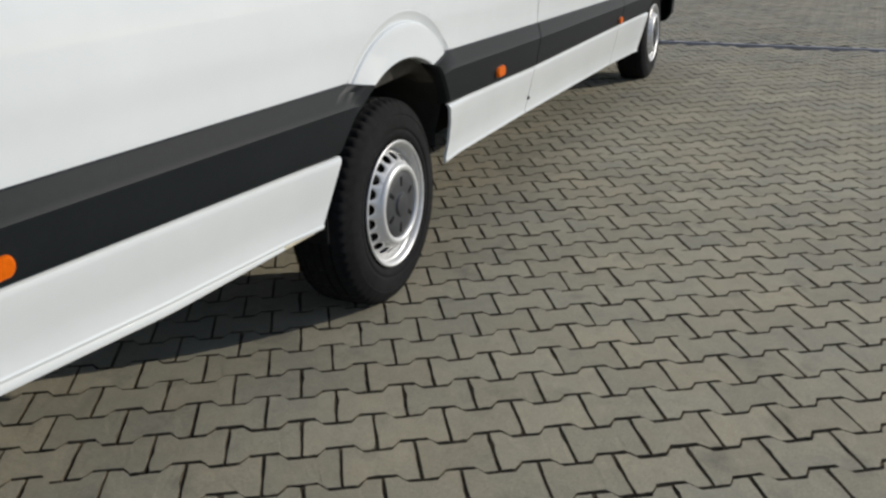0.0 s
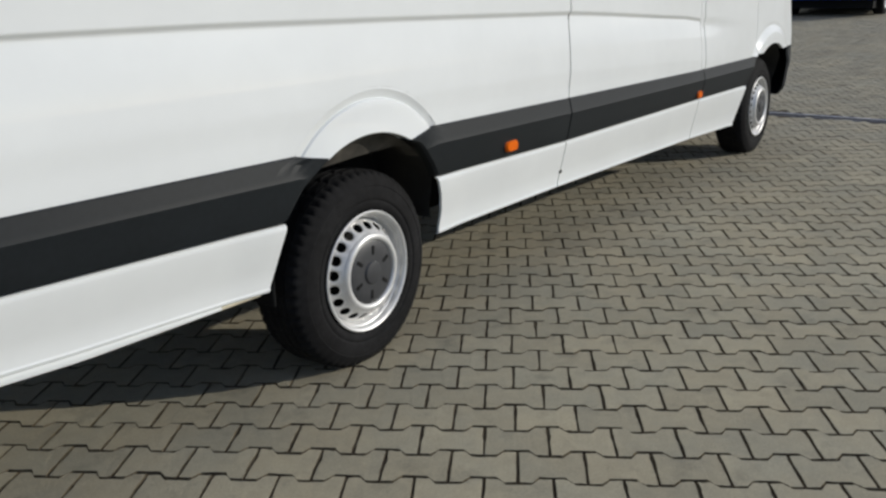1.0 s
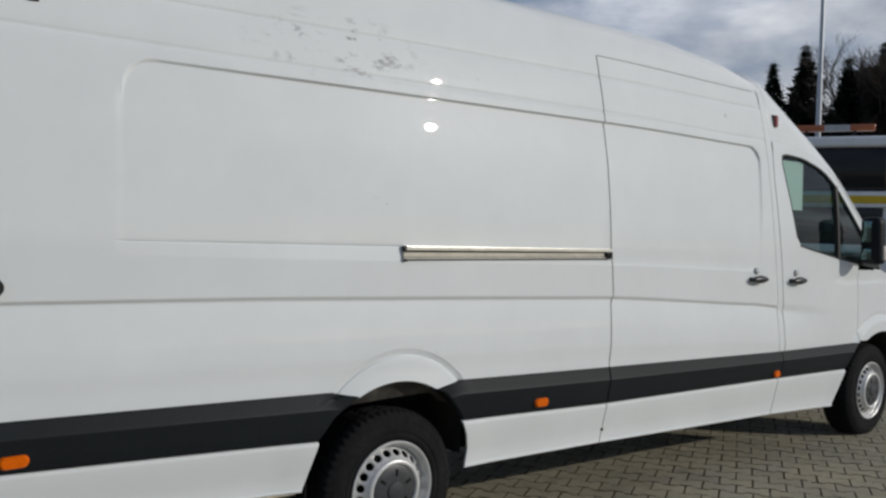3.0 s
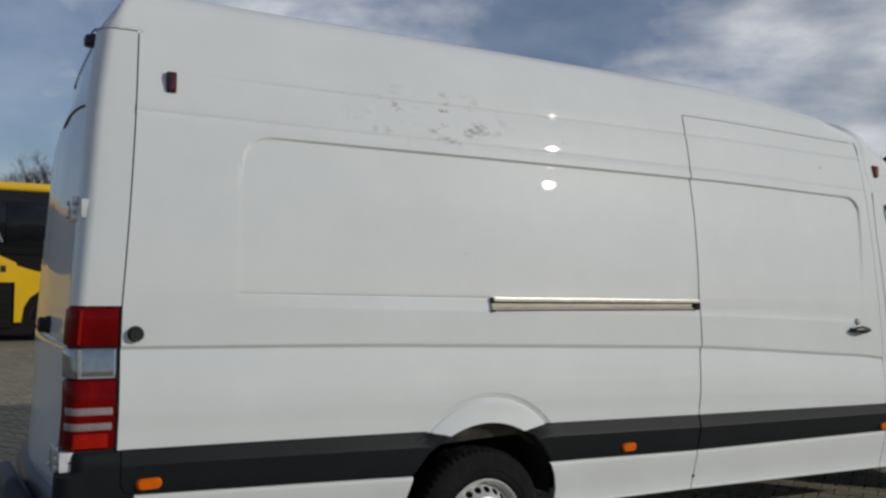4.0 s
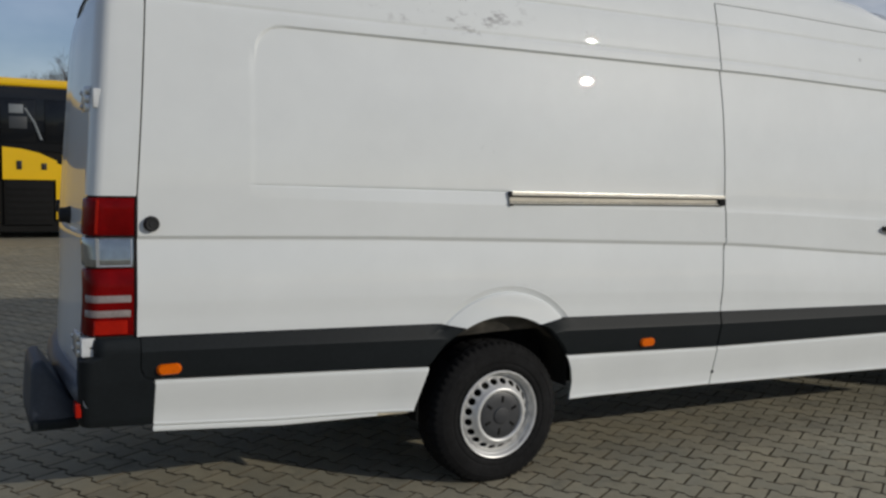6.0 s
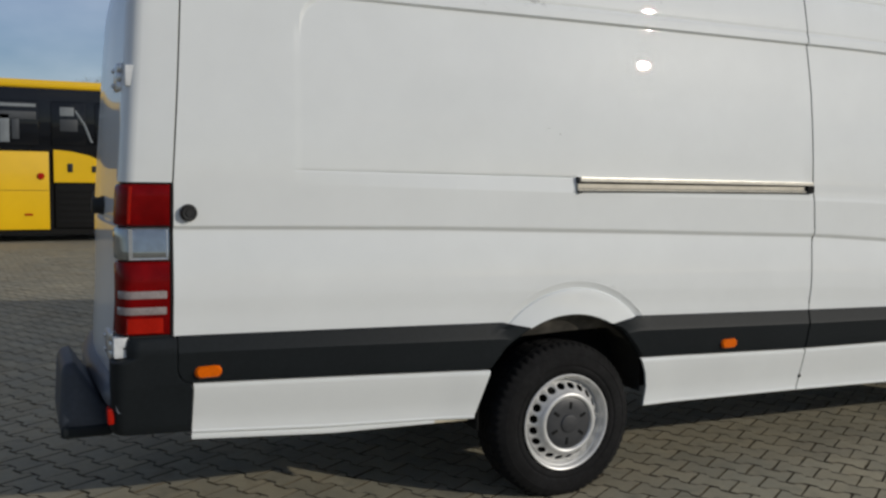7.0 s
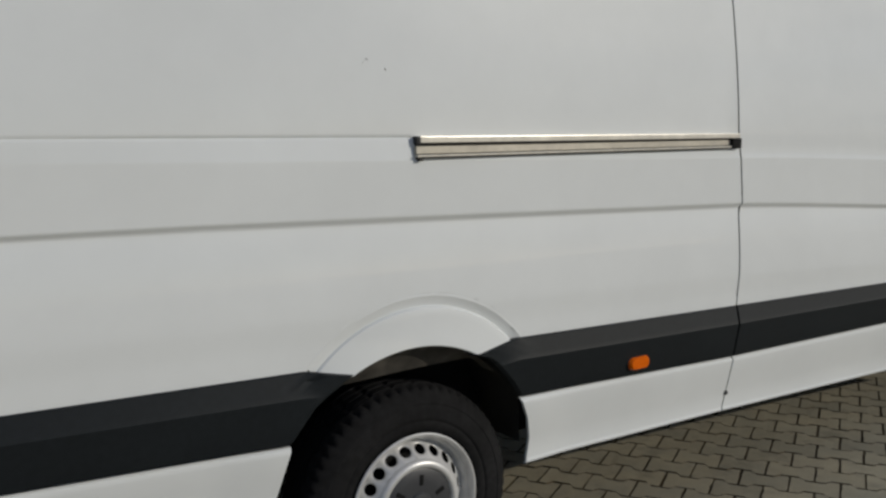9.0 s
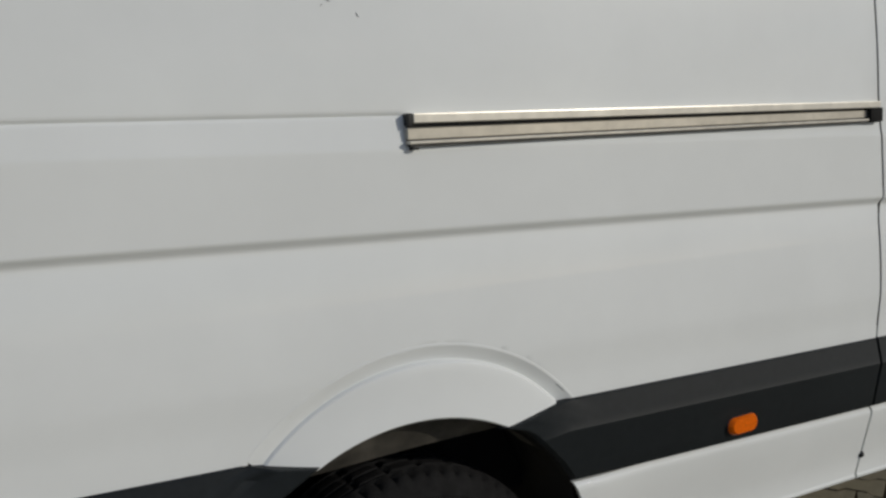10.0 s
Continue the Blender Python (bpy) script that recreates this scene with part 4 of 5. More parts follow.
def hood_edge(u):
    return ramp(u, [0, 0.22, 0.40, 0.58, 0.7, 0.85, 1.0], [1.242, 1.235, 1.175, 1.07, 1.00, 0.93, 0.90])


def nose_low(x):
    return 0.725 if x < 4.02 or x > 4.70 else 0.43 + math.sqrt(max(0.0, 0.395 ** 2 - ((x - 4.32) * 0.93) ** 2)) * 0.87


def nose_row(u0, u1, lowf, highf, n=80, m=40, out=0.0):
    pts = []
    for v in np.linspace(0, 1, m):
        row = []
        for u in np.linspace(u0, u1, n):
            x, y = plan(u)
            lo, hi = lowf(x, u), highf(x, u)
            z = lo + (hi - lo) * v
            back = 0.17 * u ** 2 * ease(z, 0.72, 1.15)
            tuck = 0.17 * max(0.60 - z, 0.0) / 0.2 * ease(u, 0.35, 0.62)
            row.append((x - back - tuck + out * u, y - out * (1 - u) + side_y(min(x, 4.9), min(z, 1.33)) * (1 - u) + 0.02 * u * v, z))
        pts.append(row)
    return pts


for side in (0, 1):
    way = (0, 1 if side == 0 else -1, 0)
    part("front_wing", sheet(mirrored(nose_row(0, 0.60, lambda x, u: max(nose_low(x), 0.722), lambda x, u: hood_edge(u)), side), 0.02, way), WHITE, van)
    part("front_corner", sheet(mirrored(nose_row(0.601, 1.0, lambda x, u: 0.74, lambda x, u: hood_edge(u)), side), 0.02, (-0.6, 0.5 if side == 0 else -0.5, 0)), WHITE, van)
    part("front_bumper", sheet(mirrored(nose_row(0.515, 1.0, lambda x, u: 0.36 + 0.08 * (1 - ease(u, 0.52, 0.74)), lambda x, u: 0.742, out=0.018), side), 0.02, (-0.6, 0.5 if side == 0 else -0.5, 0)), CLAD, van, "black plastic front bumper")
    hood = []
    for v in np.linspace(0, 1, 12):
        row = []
        for u in np.linspace(0.16, 1.0, 24):
            x, y = plan(u)
            z = hood_edge(u)
            p0 = Vector((x - 0.17 * u ** 2 * ease(z, 0.72, 1.15), y + side_y(min(x, 4.9), 1.2) * (1 - u) + 0.02 * u, z))
            p1 = Vector((4.34, 0.12 + 0.88 * (u - 0.16) / 0.84, 1.30))
            q = p0.lerp(p1, v)
            row.append((q.x, q.y, q.z + 0.10 * v * (1 - v)))
        hood.append(row)
    part("bonnet", sheet(mirrored(hood, side)), WHITE, van)

# dark load space behind the panels, floor plate, frame rails, axles
part("load_space", boxed(-1.52, 2.70, 0.30, 1.70, 0.47, 2.30, 0.03), UNDER, van)
bm = bmesh.new()
for y0, y1 in ((0.20, 0.34), (1.66, 1.80)):
    box(bm, -1.70, -0.50, y0, y1, 0.47, 0.60)
    box(bm, 0.42, 3.72, y0, y1, 0.42, 0.60)
box(bm, -1.75, 4.95, 0.44, 0.56, 0.40, 0.50)
box(bm, -1.75, 4.95, 1.44, 1.56, 0.40, 0.50)
box(bm, 3.0, 4.9, 0.32, 1.68, 0.42, 0.75)
box(bm, 1.2, 1.9, 0.62, 1.3, 0.27, 0.47, 0.04)
part("chassis", bm, UNDER, van)
bm = tube(bmesh.new(), [(0, 0.2, 0.334), (0, 1.8, 0.334)], 0.05, 12)
bmesh.ops.create_uvsphere(bm, u_segments=16, v_segments=10, radius=0.15, matrix=Matrix.Translation((0, 1.0, 0.334)))
part("rear_axle", bm, UNDER, van)
# panels added behind the rear wheels to stop sun crossing the arch gap
for y0, y1 in ((0.094, 0.34), (1.66, 1.906)):
    part("mud_flap", boxed(-0.425, -0.415, y0, y1, 0.335, 0.55, 0.003, 1), UNDER, van, "black panel blocking sun behind the rear wheel")
part("front_axle", tube(bmesh.new(), [(4.325, 0.2, 0.334), (4.325, 1.8, 0.334)], 0.05, 12), UNDER, van)
for cx in (0.0, 4.325):
    for side in (0, 1):
        pts = []
        for i in range(25):
            a = math.pi * (0.015 + 0.97 * i / 24)
            r = 0.425
            z = 0.395 + r * 0.985 * math.sin(a)
            y0 = 0.052 + 0.075 * min(max((0.66 - z) / 0.20, 0.0), 1.0)
            pts.append([(cx - 0.012 + r * math.cos(a), y0 + (0.42 - y0) * k, z) for k in (0, 0.03, 0.13, 0.4, 0.7, 1.0)])
        bm = sheet(mirrored(pts, side))
        part("wheel_housing", bm, LINER, van, "black wheel arch liner")
        if cx == 0.0:
            # the dusty inner panel that hangs behind the brow
            pts = []
            for x in np.linspace(-0.33, 0.27, 40):
                top = 0.392 + math.sqrt(0.409 ** 2 - (x + 0.022) ** 2)
                low = min(0.706 + 0.012 * ease(x, -0.30, 0.1), top - 0.004)
                pts.append([(x, 0.062 + 0.055 * k ** 0.8, top + (low - top) * k) for k in (0, 0.15, 0.35, 0.6, 0.85, 1.0)] + [(x, 0.135, low + 0.004), (x, 0.20, low + 0.03)])
            part("inner_arch", sheet(mirrored(pts, side)), DUSTY, van, "dusty grey inner wheel arch")
        ys = (0.42, 0.43) if side == 0 else (1.57, 1.58)
        part("housing_wall", boxed(cx - 0.44, cx + 0.40, ys[0], ys[1], 0.42, 0.83), UNDER, van)


# ---- wheels ----
def tyre_mesh(r_out=0.341, r_rim=0.199, width=0.225):
    """Turned tyre with round sidewalls and a tread cut by ribs and cross slots."""
    bm = bmesh.new()
    n = 240
    prof = []  # (radius, offset, tread?)
    side_in = [(r_rim, 0.030), (r_rim + 0.008, 0.012), (r_rim + 0.03, 0.003), (r_rim + 0.040, 0.0018), (r_rim + 0.042, 0.0036), (r_rim + 0.045, 0.0036), (r_rim + 0.047, 0.0010), (r_rim + 0.055, 0.0), (r_rim + 0.085, 0.003), (r_rim + 0.092, 0.0055), (r_rim + 0.094, 0.0040), (r_rim + 0.098, 0.0055), (r_rim + 0.105, 0.010), (r_out - 0.018, 0.020)]
    tread = [(r_out - 0.009, 0.026, 1), (r_out - 0.004, 0.034, 1), (r_out - 0.001, 0.052, 1), (r_out, 0.056, 0), (r_out, 0.064, 2), (r_out, 0.068, 3), (r_out, 0.088, 3), (r_out, 0.092, 0), (r_out, 0.100, 2), (r_out, 0.104, 3)]
    half = [(r, o, 0) for r, o in side_in] + tread
    prof = half + [(r, width - o, k) for r, o, k in reversed(half)]
    rings = []
    for idx, (r, o, k) in enumerate(prof):
        ring = []
        for i in range(n):
            q = (i + (1 if idx > len(prof) / 2 else 0)) % 4
            rr = r
            if k == 1 and q == 0:
                rr -= 0.009
            if k == 2:
                rr -= 0.009
            if k == 3 and (i % 8 == 0):
                rr -= 0.007
            a = 2 * math.pi * i / n
            z = max(rr * math.sin(a), -0.3255)
            ring.append(bm.verts.new((rr * math.cos(a), o, z)))
        rings.append(ring)
    for a, b in zip(rings, rings[1:]):
        for i in range(n):
            bm.faces.new((a[i], a[(i + 1) % n], b[(i + 1) % n], b[i]))
    bmesh.ops.recalc_face_normals(bm, faces=bm.faces)
    return bm


def rim_mesh(holes=20):
    """Pressed steel wheel: flange, barrel, a ring of open vent holes and a raised centre."""
    bm = bmesh.new()
    spin(bm, [(0.198, 0.030), (0.213, 0.006), (0.216, 0.002), (0.212, -0.001), (0.205, 0.001), (0.200, 0.010), (0.1985, 0.020), (0.1935, 0.0225), (0.1915, 0.026), (0.1885, 0.036), (0.185, 0.046)], (0, 0, 0), 96)
    r0, r1 = 0.1415, 0.185

    def dish(r):
        return -0.004 + 0.050 * ((r - r0) / (r1 - r0)) ** 1.15
    for k in range(holes):
        a0 = 2 * math.pi * k / holes
        a1 = 2 * math.pi * (k + 1) / holes
        am, rm, hr = (a0 + a1) / 2, 0.1620, 0.0180
        outer = []
        m = 6
        for i in range(m):
            outer.append((a0 + (a1 - a0) * i / m, r0))
        for i in range(m):
            outer.append((a1, r0 + (r1 - r0) * i / m))
        for i in range(m):
            outer.append((a1 - (a1 - a0) * i / m, r1))
        for i in range(m):
            outer.append((a0, r1 - (r1 - r0) * i / m))
        loops = [[], [], [], []]
        for a, r in outer:
            t = math.atan2(r - rm, (a - am) * rm)
            ha, hrr = am + hr * math.cos(t) / rm, rm + hr * 0.70 * math.sin(t)
            ga, gr = am + hr * 1.09 * math.cos(t) / rm, rm + hr * 0.77 * math.sin(t)
            for loop, (pa, pr, dy) in zip(loops, ((a, r, 0), (ga, gr, 0.0), (ha, hrr, 0.0015), (ha, hrr, 0.005))):
                loop.append(bm.verts.new((pr * math.cos(pa), dish(pr) + dy, pr * math.sin(pa))))
        for p, q in zip(loops, loops[1:]):
            for i in range(len(p)):
                j = (i + 1) % len(p)
                bm.faces.new((p[i], p[j], q[j], q[i]))
    spin(bm, [(0.1415, -0.004), (0.139, -0.0105), (0.134, -0.0155), (0.127, -0.0180), (0.120, -0.0170), (0.1145, -0.0115), (0.112, -0.003)], (0, 0, 0), 64)
    bmesh.ops.remove_doubles(bm, verts=bm.verts, dist=0.0006)
    bmesh.ops.recalc_face_normals(bm, faces=bm.faces)
    return bm


def cap_mesh():
    bm = spin(bmesh.new(), [(0.113, -0.002), (0.111, -0.008), (0.104, -0.0115), (0.070, -0.0135), (0.041, -0.0140), (0.037, -0.020), (0.030, -0.0215), (0.0002, -0.022)], (0, 0, 0), 48)
    return bm


def slot_mesh(k):
    bm = boxed(0.060, 0.092, -0.0150, -0.006, -0.0070, 0.0070, 0.003)
    bm.transform(Matrix.Rotation(-2 * math.pi * (k + 0.4) / 6, 4, "Y"))
    return bm


def wheel(x, side, turn):
    hub = new("wheel")
    hub.parent = van
    hub.matrix_basis = pose(x, 0.086 if side == 0 else FAR - 0.086, 0.326, 0, 0, 0 if side == 0 else 180) @ pose(0, 0, 0, 0, turn, 0)
    return hub


first = wheel(0.006, 0, 0)
part("tyre", tyre_mesh(), RUBBER, first, "black ribbed rubber tyre", angle=50)
whole_rim = rim_mesh()
for v in whole_rim.verts:
    v.co.x *= 0.966
    v.co.z *= 0.966
rim = part("rim", whole_rim, STEEL, first, "silver steel rim with round vent holes", angle=50)
part("hub_cap", cap_mesh(), CAPGREY, first, "grey plastic hub cap")
for k in range(6):
    part("cap_slot", slot_mesh(k), UNDER, first)
bm = spin(bmesh.new(), [(0.0002, 0.095), (0.12, 0.095), (0.185, 0.10), (0.197, 0.16)], (0, 0, 0), 40)
part("brake_drum", bm, UNDER, first)
for x, side, turn in ((0.006, 1, 20), (4.338, 0, 37), (4.338, 1, 50)):
    w = wheel(x, side, turn)
    for o in list(first.children):
        c = o.copy()
        scene.collection.objects.link(c)
        c.parent = w
        if o.name.startswith("tyre"):
            c.matrix_basis = pose(0, 0, 0, 0, -turn, 0)

# ---- van fittings ----
rail = part("door_rail", box(boxed(0.003, 1.314, 0.030, 0.070, 1.3525, 1.3715, 0.002, 2), -0.007, 1.314, 0.029, 0.070, 1.3145, 1.3205, 0.0015, 1), ALU, van, "bare aluminium sliding door rail", smooth=False)
part("rail_face", boxed(-0.007, 1.314, 0.037, 0.070, 1.3225, 1.3435, 0.0015, 1), RAILFACE, rail, "dull brownish rail face", smooth=False)
# black bars paint the shade in the rail's slot and under its lip
part("rail_slot", box(boxed(-0.002, 1.314, 0.046, 0.072, 1.342, 1.352), -0.005, 1.314, 0.041, 0.072, 1.3195, 1.3235), GASKET, rail)
part("rail_underline", boxed(-0.004, 1.314, 0.033, 0.060, 1.3105, 1.3145), GASKET, rail)
part("rail_end", boxed(-0.006, 0.004, 0.033, 0.060, 1.347, 1.372, 0.002), GASKET, rail)
part("rail_foot", boxed(-0.001, 0.013, 0.031, 0.050, 1.304, 1.312, 0.003), GASKET, rail)
part("rail_stop", boxed(1.270, 1.3165, 0.025, 0.06, 1.312, 1.352, 0.003), UNDER, rail)
for o in [rail] + list(rail.children):
    for v in o.data.vertices:
        v.co.z -= v.co.x / 1.314 * (0.002 + 0.007 * ease(v.co.z, 1.33, 1.362)) + 0.002 * ease(v.co.z, 1.345, 1.37)
part("door_stop", spin(bmesh.new(), [(0.0002, -0.030), (0.012, -0.030), (0.014, -0.026), (0.022, -0.027), (0.028, -0.020), (0.030, -0.006), (0.030, 0.012)], (-1.562, side_y(-1.562, 1.229), 1.229), 28), GASKET, van, "round black rubber door stop")


def door_handle(x, z):
    y = side_y(x, z)
    bm = bmesh.new()
    bmesh.ops.create_uvsphere(bm, u_segments=24, v_segments=14, radius=1.0)
    for v in bm.verts:
        v.co = Vector((x + 0.088 * v.co.x, y - 0.030 + 0.021 * v.co.y, z + 0.025 * v.co.z * (1.0 - 0.25 * abs(v.co.x))))
    h = part("door_handle", bm, TRIM, van, "black oval grip door handle")
    for dx in (-0.06, 0.06):
        part("handle_foot", boxed(x + dx - 0.014, x + dx + 0.014, y - 0.03, y + 0.004, z - 0.014, z + 0.012, 0.004), TRIM, h)
    part("lock", spin(bmesh.new(), [(0.0002, -0.014), (0.017, -0.013), (0.021, -0.007), (0.022, 0.003)], (x - 0.004, y, z + 0.050), 20), CHROME, h, "round metal lock")
    part("grip_hollow", spin(bmesh.new(), [(0.0002, -0.001), (0.04, -0.0015), (0.052, -0.0005), (0.056, 0.004)], (x, y, z), 28), WHITE, h)


door_handle(2.685, 1.200)
door_handle(3.145, 1.184)


def clearance_lamp(x, z, lens):
    y = side_y(x, z)
    o = part("clearance_lamp", boxed(x - 0.016, x + 0.016, y - 0.028, y + 0.004, z - 0.037, z + 0.037, 0.010, 3), lens, van, "dark red clearance lamp")
    part("lamp_base", boxed(x - 0.020, x + 0.018, y - 0.014, y + 0.006, z - 0.041, z + 0.041, 0.004), TRIM, o)


clearance_lamp(-1.435, 2.194, material("maroon_lens", (0.075, 0.004, 0.008), 0.15, grain=0.15, coat=0.3))
clearance_lamp(3.000, 2.195, material("lighter_red_lens", (0.26, 0.030, 0.028), 0.25, grain=0.15, coat=0.3))
bm = bmesh.new()
bmesh.ops.create_uvsphere(bm, u_segments=12, v_segments=8, radius=0.009, matrix=Matrix.Translation((1.335, 0.078, 0.420)))
part("door_buffer", bm, GASKET, van, "small black rubber buffer")
for x0, x1, name, mat, label in ((-1.547, -0.60, "skirt_lip", WHITE, "turned-in lower lip of the skirt"), (-0.60, -0.455, "sill_flange", CREAM, "cream underseal along the lower edge")):
    pts = []
    for x in np.linspace(x0, x1, 24):
        k = ramp(x, [-1.55, -1.0, -0.45], [0.024, 0.024, 0.010])
        pts.append([(x, y + taper(x), skirt_bottom(x) + dz) for y, dz in ((0.1010, 0.002), (0.1015, -0.003), (0.0995, -0.006), (0.0990, -0.75 * k), (0.1015, -k), (0.108, -k - 0.002), (0.125, -k + 0.004))])
    part(name, sheet(pts, 0.004, (0, 0, 1)), mat, van, label)
# a few small chips in the paint
for sx, sz, size, lean in ((-0.136, 1.567, 0.42, -0.5), (-0.147, 1.559, 0.26, 0.6), (-0.083, 1.543, 0.36, -1.1)):
    bm = bmesh.new()
    ring = []
    for dx, dz in ((0.012, 0.0015), (-0.004, 0.0022), (-0.014, 0.0), (0.002, -0.0012)):
        px = sx + size * (dx * math.cos(lean) - dz * math.sin(lean))
        pz = sz + size * (dx * math.sin(lean) + dz * math.cos(lean))
        ring.append((px, side_y(px, pz) - 0.0012, pz))
    outline(bm, ring, (0, 0.002, 0))
    part("paint_chip", bm, GASKET, van, "dark chip in the white paint", smooth=False)
# door mirror on its arm
mir = part("door_mirror", boxed(3.86, 3.98, -0.165, -0.02, 1.285, 1.615, 0.055, 5), CLAD, van, "large black door mirror")
# dark teal tint stands in for dark surroundings in the reflection
MIRROR = material("mirror_glass", (0.12, 0.18, 0.185), 0.03, metal=1.0)
for z0, z1, label in ((1.44, 1.585, "mirror glass"), (1.32, 1.395, "small wide-angle mirror glass")):
    bm = boxed(-0.0045, 0.0045, -0.052, 0.052, z0, z1, 0.003)
    bm.transform(Matrix.Translation((3.862, -0.094, 0)) @ Matrix.Rotation(radians(14), 4, "Z"))
    part("mirror_glass", bm, MIRROR, mir, label)
part("mirror_arm", tube(bmesh.new(), [(3.94, -0.04, 1.36), (4.02, 0.0, 1.335), (4.12, 0.05, 1.33)], 0.042, 10), TRIM, mir)
part("indicator", boxed(3.90, 3.975, -0.178, -0.150, 1.32, 1.42, 0.012), material("smoked_lens", (0.55, 0.50, 0.46), 0.2, coat=0.4), mir, "clear indicator lens")
# cab fittings seen through the glass
part("partition", boxed(2.72, 2.74, 0.12, 1.88, 0.9, 2.05), material("grey_partition", (0.12, 0.125, 0.125), 0.8, stain=0.1), van)
for y0 in (0.22, 0.62, 1.25):
    s = part("cab_seat", box(boxed(3.14, 3.38, y0, y0 + 0.44, 0.95, 1.66, 0.06, 3), 3.2, 3.70, y0, y0 + 0.40, 0.85, 1.02, 0.05, 3), SEATCLOTH, van, "dark cloth cab seat")
    part("headrest", boxed(3.18, 3.30, y0 + 0.08, y0 + 0.34, 1.66, 1.86, 0.04, 3), SEATCLOTH, s)
part("dashboard", box(boxed(3.74, 4.36, 0.12, 1.88, 0.85, 1.36, 0.06, 3), 3.90, 4.30, 1.1, 1.6, 1.2, 1.36, 0.04, 3), TRIM, van, "dark dashboard")
# dark panel added past the sill so the window's lower half looks dark
part("door_trim", boxed(3.12, 4.15, 1.80, 1.84, 0.80, 1.615, 0.008), SEATCLOTH, van, "dark panel inside the far door")
bm = bmesh.new()
ring = [(3.72 + 0.07 * math.sin(a), 1.42 + 0.19 * math.cos(a), 1.17 + 0.18 * math.sin(a)) for a in np.linspace(0, 2 * math.pi, 25)]
part("steering_wheel", tube(bm, ring, 0.014, 8), TRIM, van)
part("paper_notice", boxed(3.085, 3.345, 0.112, 0.115, 1.64, 1.955), PAPER, van, "pale paper sheet behind the side window")


# vertices moved to fit the camera's view: cab lower and back, rear sides in
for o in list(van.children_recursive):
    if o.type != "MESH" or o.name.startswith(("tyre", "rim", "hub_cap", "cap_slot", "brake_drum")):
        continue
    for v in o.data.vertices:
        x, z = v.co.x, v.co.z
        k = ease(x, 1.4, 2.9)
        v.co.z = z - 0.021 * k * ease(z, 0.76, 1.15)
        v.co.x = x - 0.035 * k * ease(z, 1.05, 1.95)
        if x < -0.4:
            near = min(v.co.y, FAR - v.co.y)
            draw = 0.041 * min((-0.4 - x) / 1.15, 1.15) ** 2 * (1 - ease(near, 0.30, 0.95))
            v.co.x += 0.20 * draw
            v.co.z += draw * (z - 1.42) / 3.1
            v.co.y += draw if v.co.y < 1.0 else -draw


# ---- the yard ----
def ground_z(x, y=0.0):
    """Flat where the van stands, rising gently beyond the drain."""
    return 0.030 * max(min(x, 60.0) - 6.33, 0.0)


def ground_sheet(name, xs, ys, drop, mat):
    pts = [[(x, y, ground_z(x, y) - drop) for y in ys] for x in xs]
    bm = sheet(pts)
    if bm.faces[:][0].normal.z < 0:
        bmesh.ops.reverse_faces(bm, faces=bm.faces)
    return finish(name, bm, mat)


ground = ground_sheet("ground", [-500, -60, -10, 0, 6.33, 20, 40, 60, 120, 600], [-500, -60, 0, 60, 500], 0.03, YARD)
tagged(ground, "grey-brown paved yard reaching to the trees", "ground", kind="structure")

# ---- yellow bus ----
bus = thing("bus", pose(-0.13, 14.8, 0.0), "yellow coach with dark windows, parked across the yard", "bus")


def plate(name, x0, x1, z0, z1, out, mat, parent, label="", depth=0.05, bevel=0.012):
    """A panel on the side of a vehicle, standing out by out from its face at y 0."""
    return part(name, boxed(x0, x1, -out, -out + depth, z0, z1, bevel), mat, parent, label)


part("body", boxed(-9.6, 1.9, 0.05, 2.5, 0.24, 2.80, 0.06, 3), UNDER, bus)
plate("side_panel", -9.6, -1.60, 0.21, 1.64, 0.0, YELLOW, bus, "yellow side panel", 0.08)
plate("rear_quarter", 0.62, 1.9, 0.21, 1.30, 0.0, YELLOW, bus, "yellow side panel", 0.08)
part("roof", boxed(-9.6, 1.9, -0.02, 2.55, 2.78, 2.94, 0.07, 3), YELLOW, bus, "yellow roof edge")
part("window_band", boxed(-9.6, 1.88, 0.01, 0.10, 1.60, 2.80, 0.02), DARKGLASS, bus, "dark glazed window band")
# luggage flap with its sloping upper edge
bm = outline(bmesh.new(), [(-1.52, -0.012, 1.08), (-0.60, -0.012, 1.08), (-0.60, -0.012, 1.44), (-0.90, -0.012, 1.58), (-1.20, -0.012, 1.65), (-1.52, -0.012, 1.68)], (0, 0.08, 0))
flap = part("flap", bm, YELLOW, bus, "yellow flap with a sloping top edge", smooth=False)
for x in (-1.24, -0.82):
    part("flap_catch", boxed(x - 0.045, x + 0.045, -0.03, 0.0, 1.27, 1.43 if x < -1 else 1.39, 0.008), TRIM, flap)
bm = outline(bmesh.new(), [(-0.62, -0.010, 1.40), (-0.62, -0.010, 0.34), (-0.50, -0.010, 0.34), (-0.46, -0.010, 0.62), (-0.36, -0.010, 0.80), (-0.20, -0.010, 0.92), (0.05, -0.010, 0.97), (0.62, -0.010, 0.97), (0.62, -0.010, 1.10), (0.10, -0.010, 1.22), (-0.30, -0.010, 1.30)], (0, 0.08, 0))
part("wheel_panel", bm, YELLOW, bus, "yellow panel cut round the wheel", smooth=False)
bm = boxed(-1.50, -0.66, 0.0, 0.08, 0.24, 1.06, 0.01)
for k in range(6):
    box(bm, -1.46, -0.70, -0.012, 0.02, 0.32 + k * 0.115, 0.385 + k * 0.115, 0.006)
part("grille", bm, UNDER, bus, "black louvred grille")
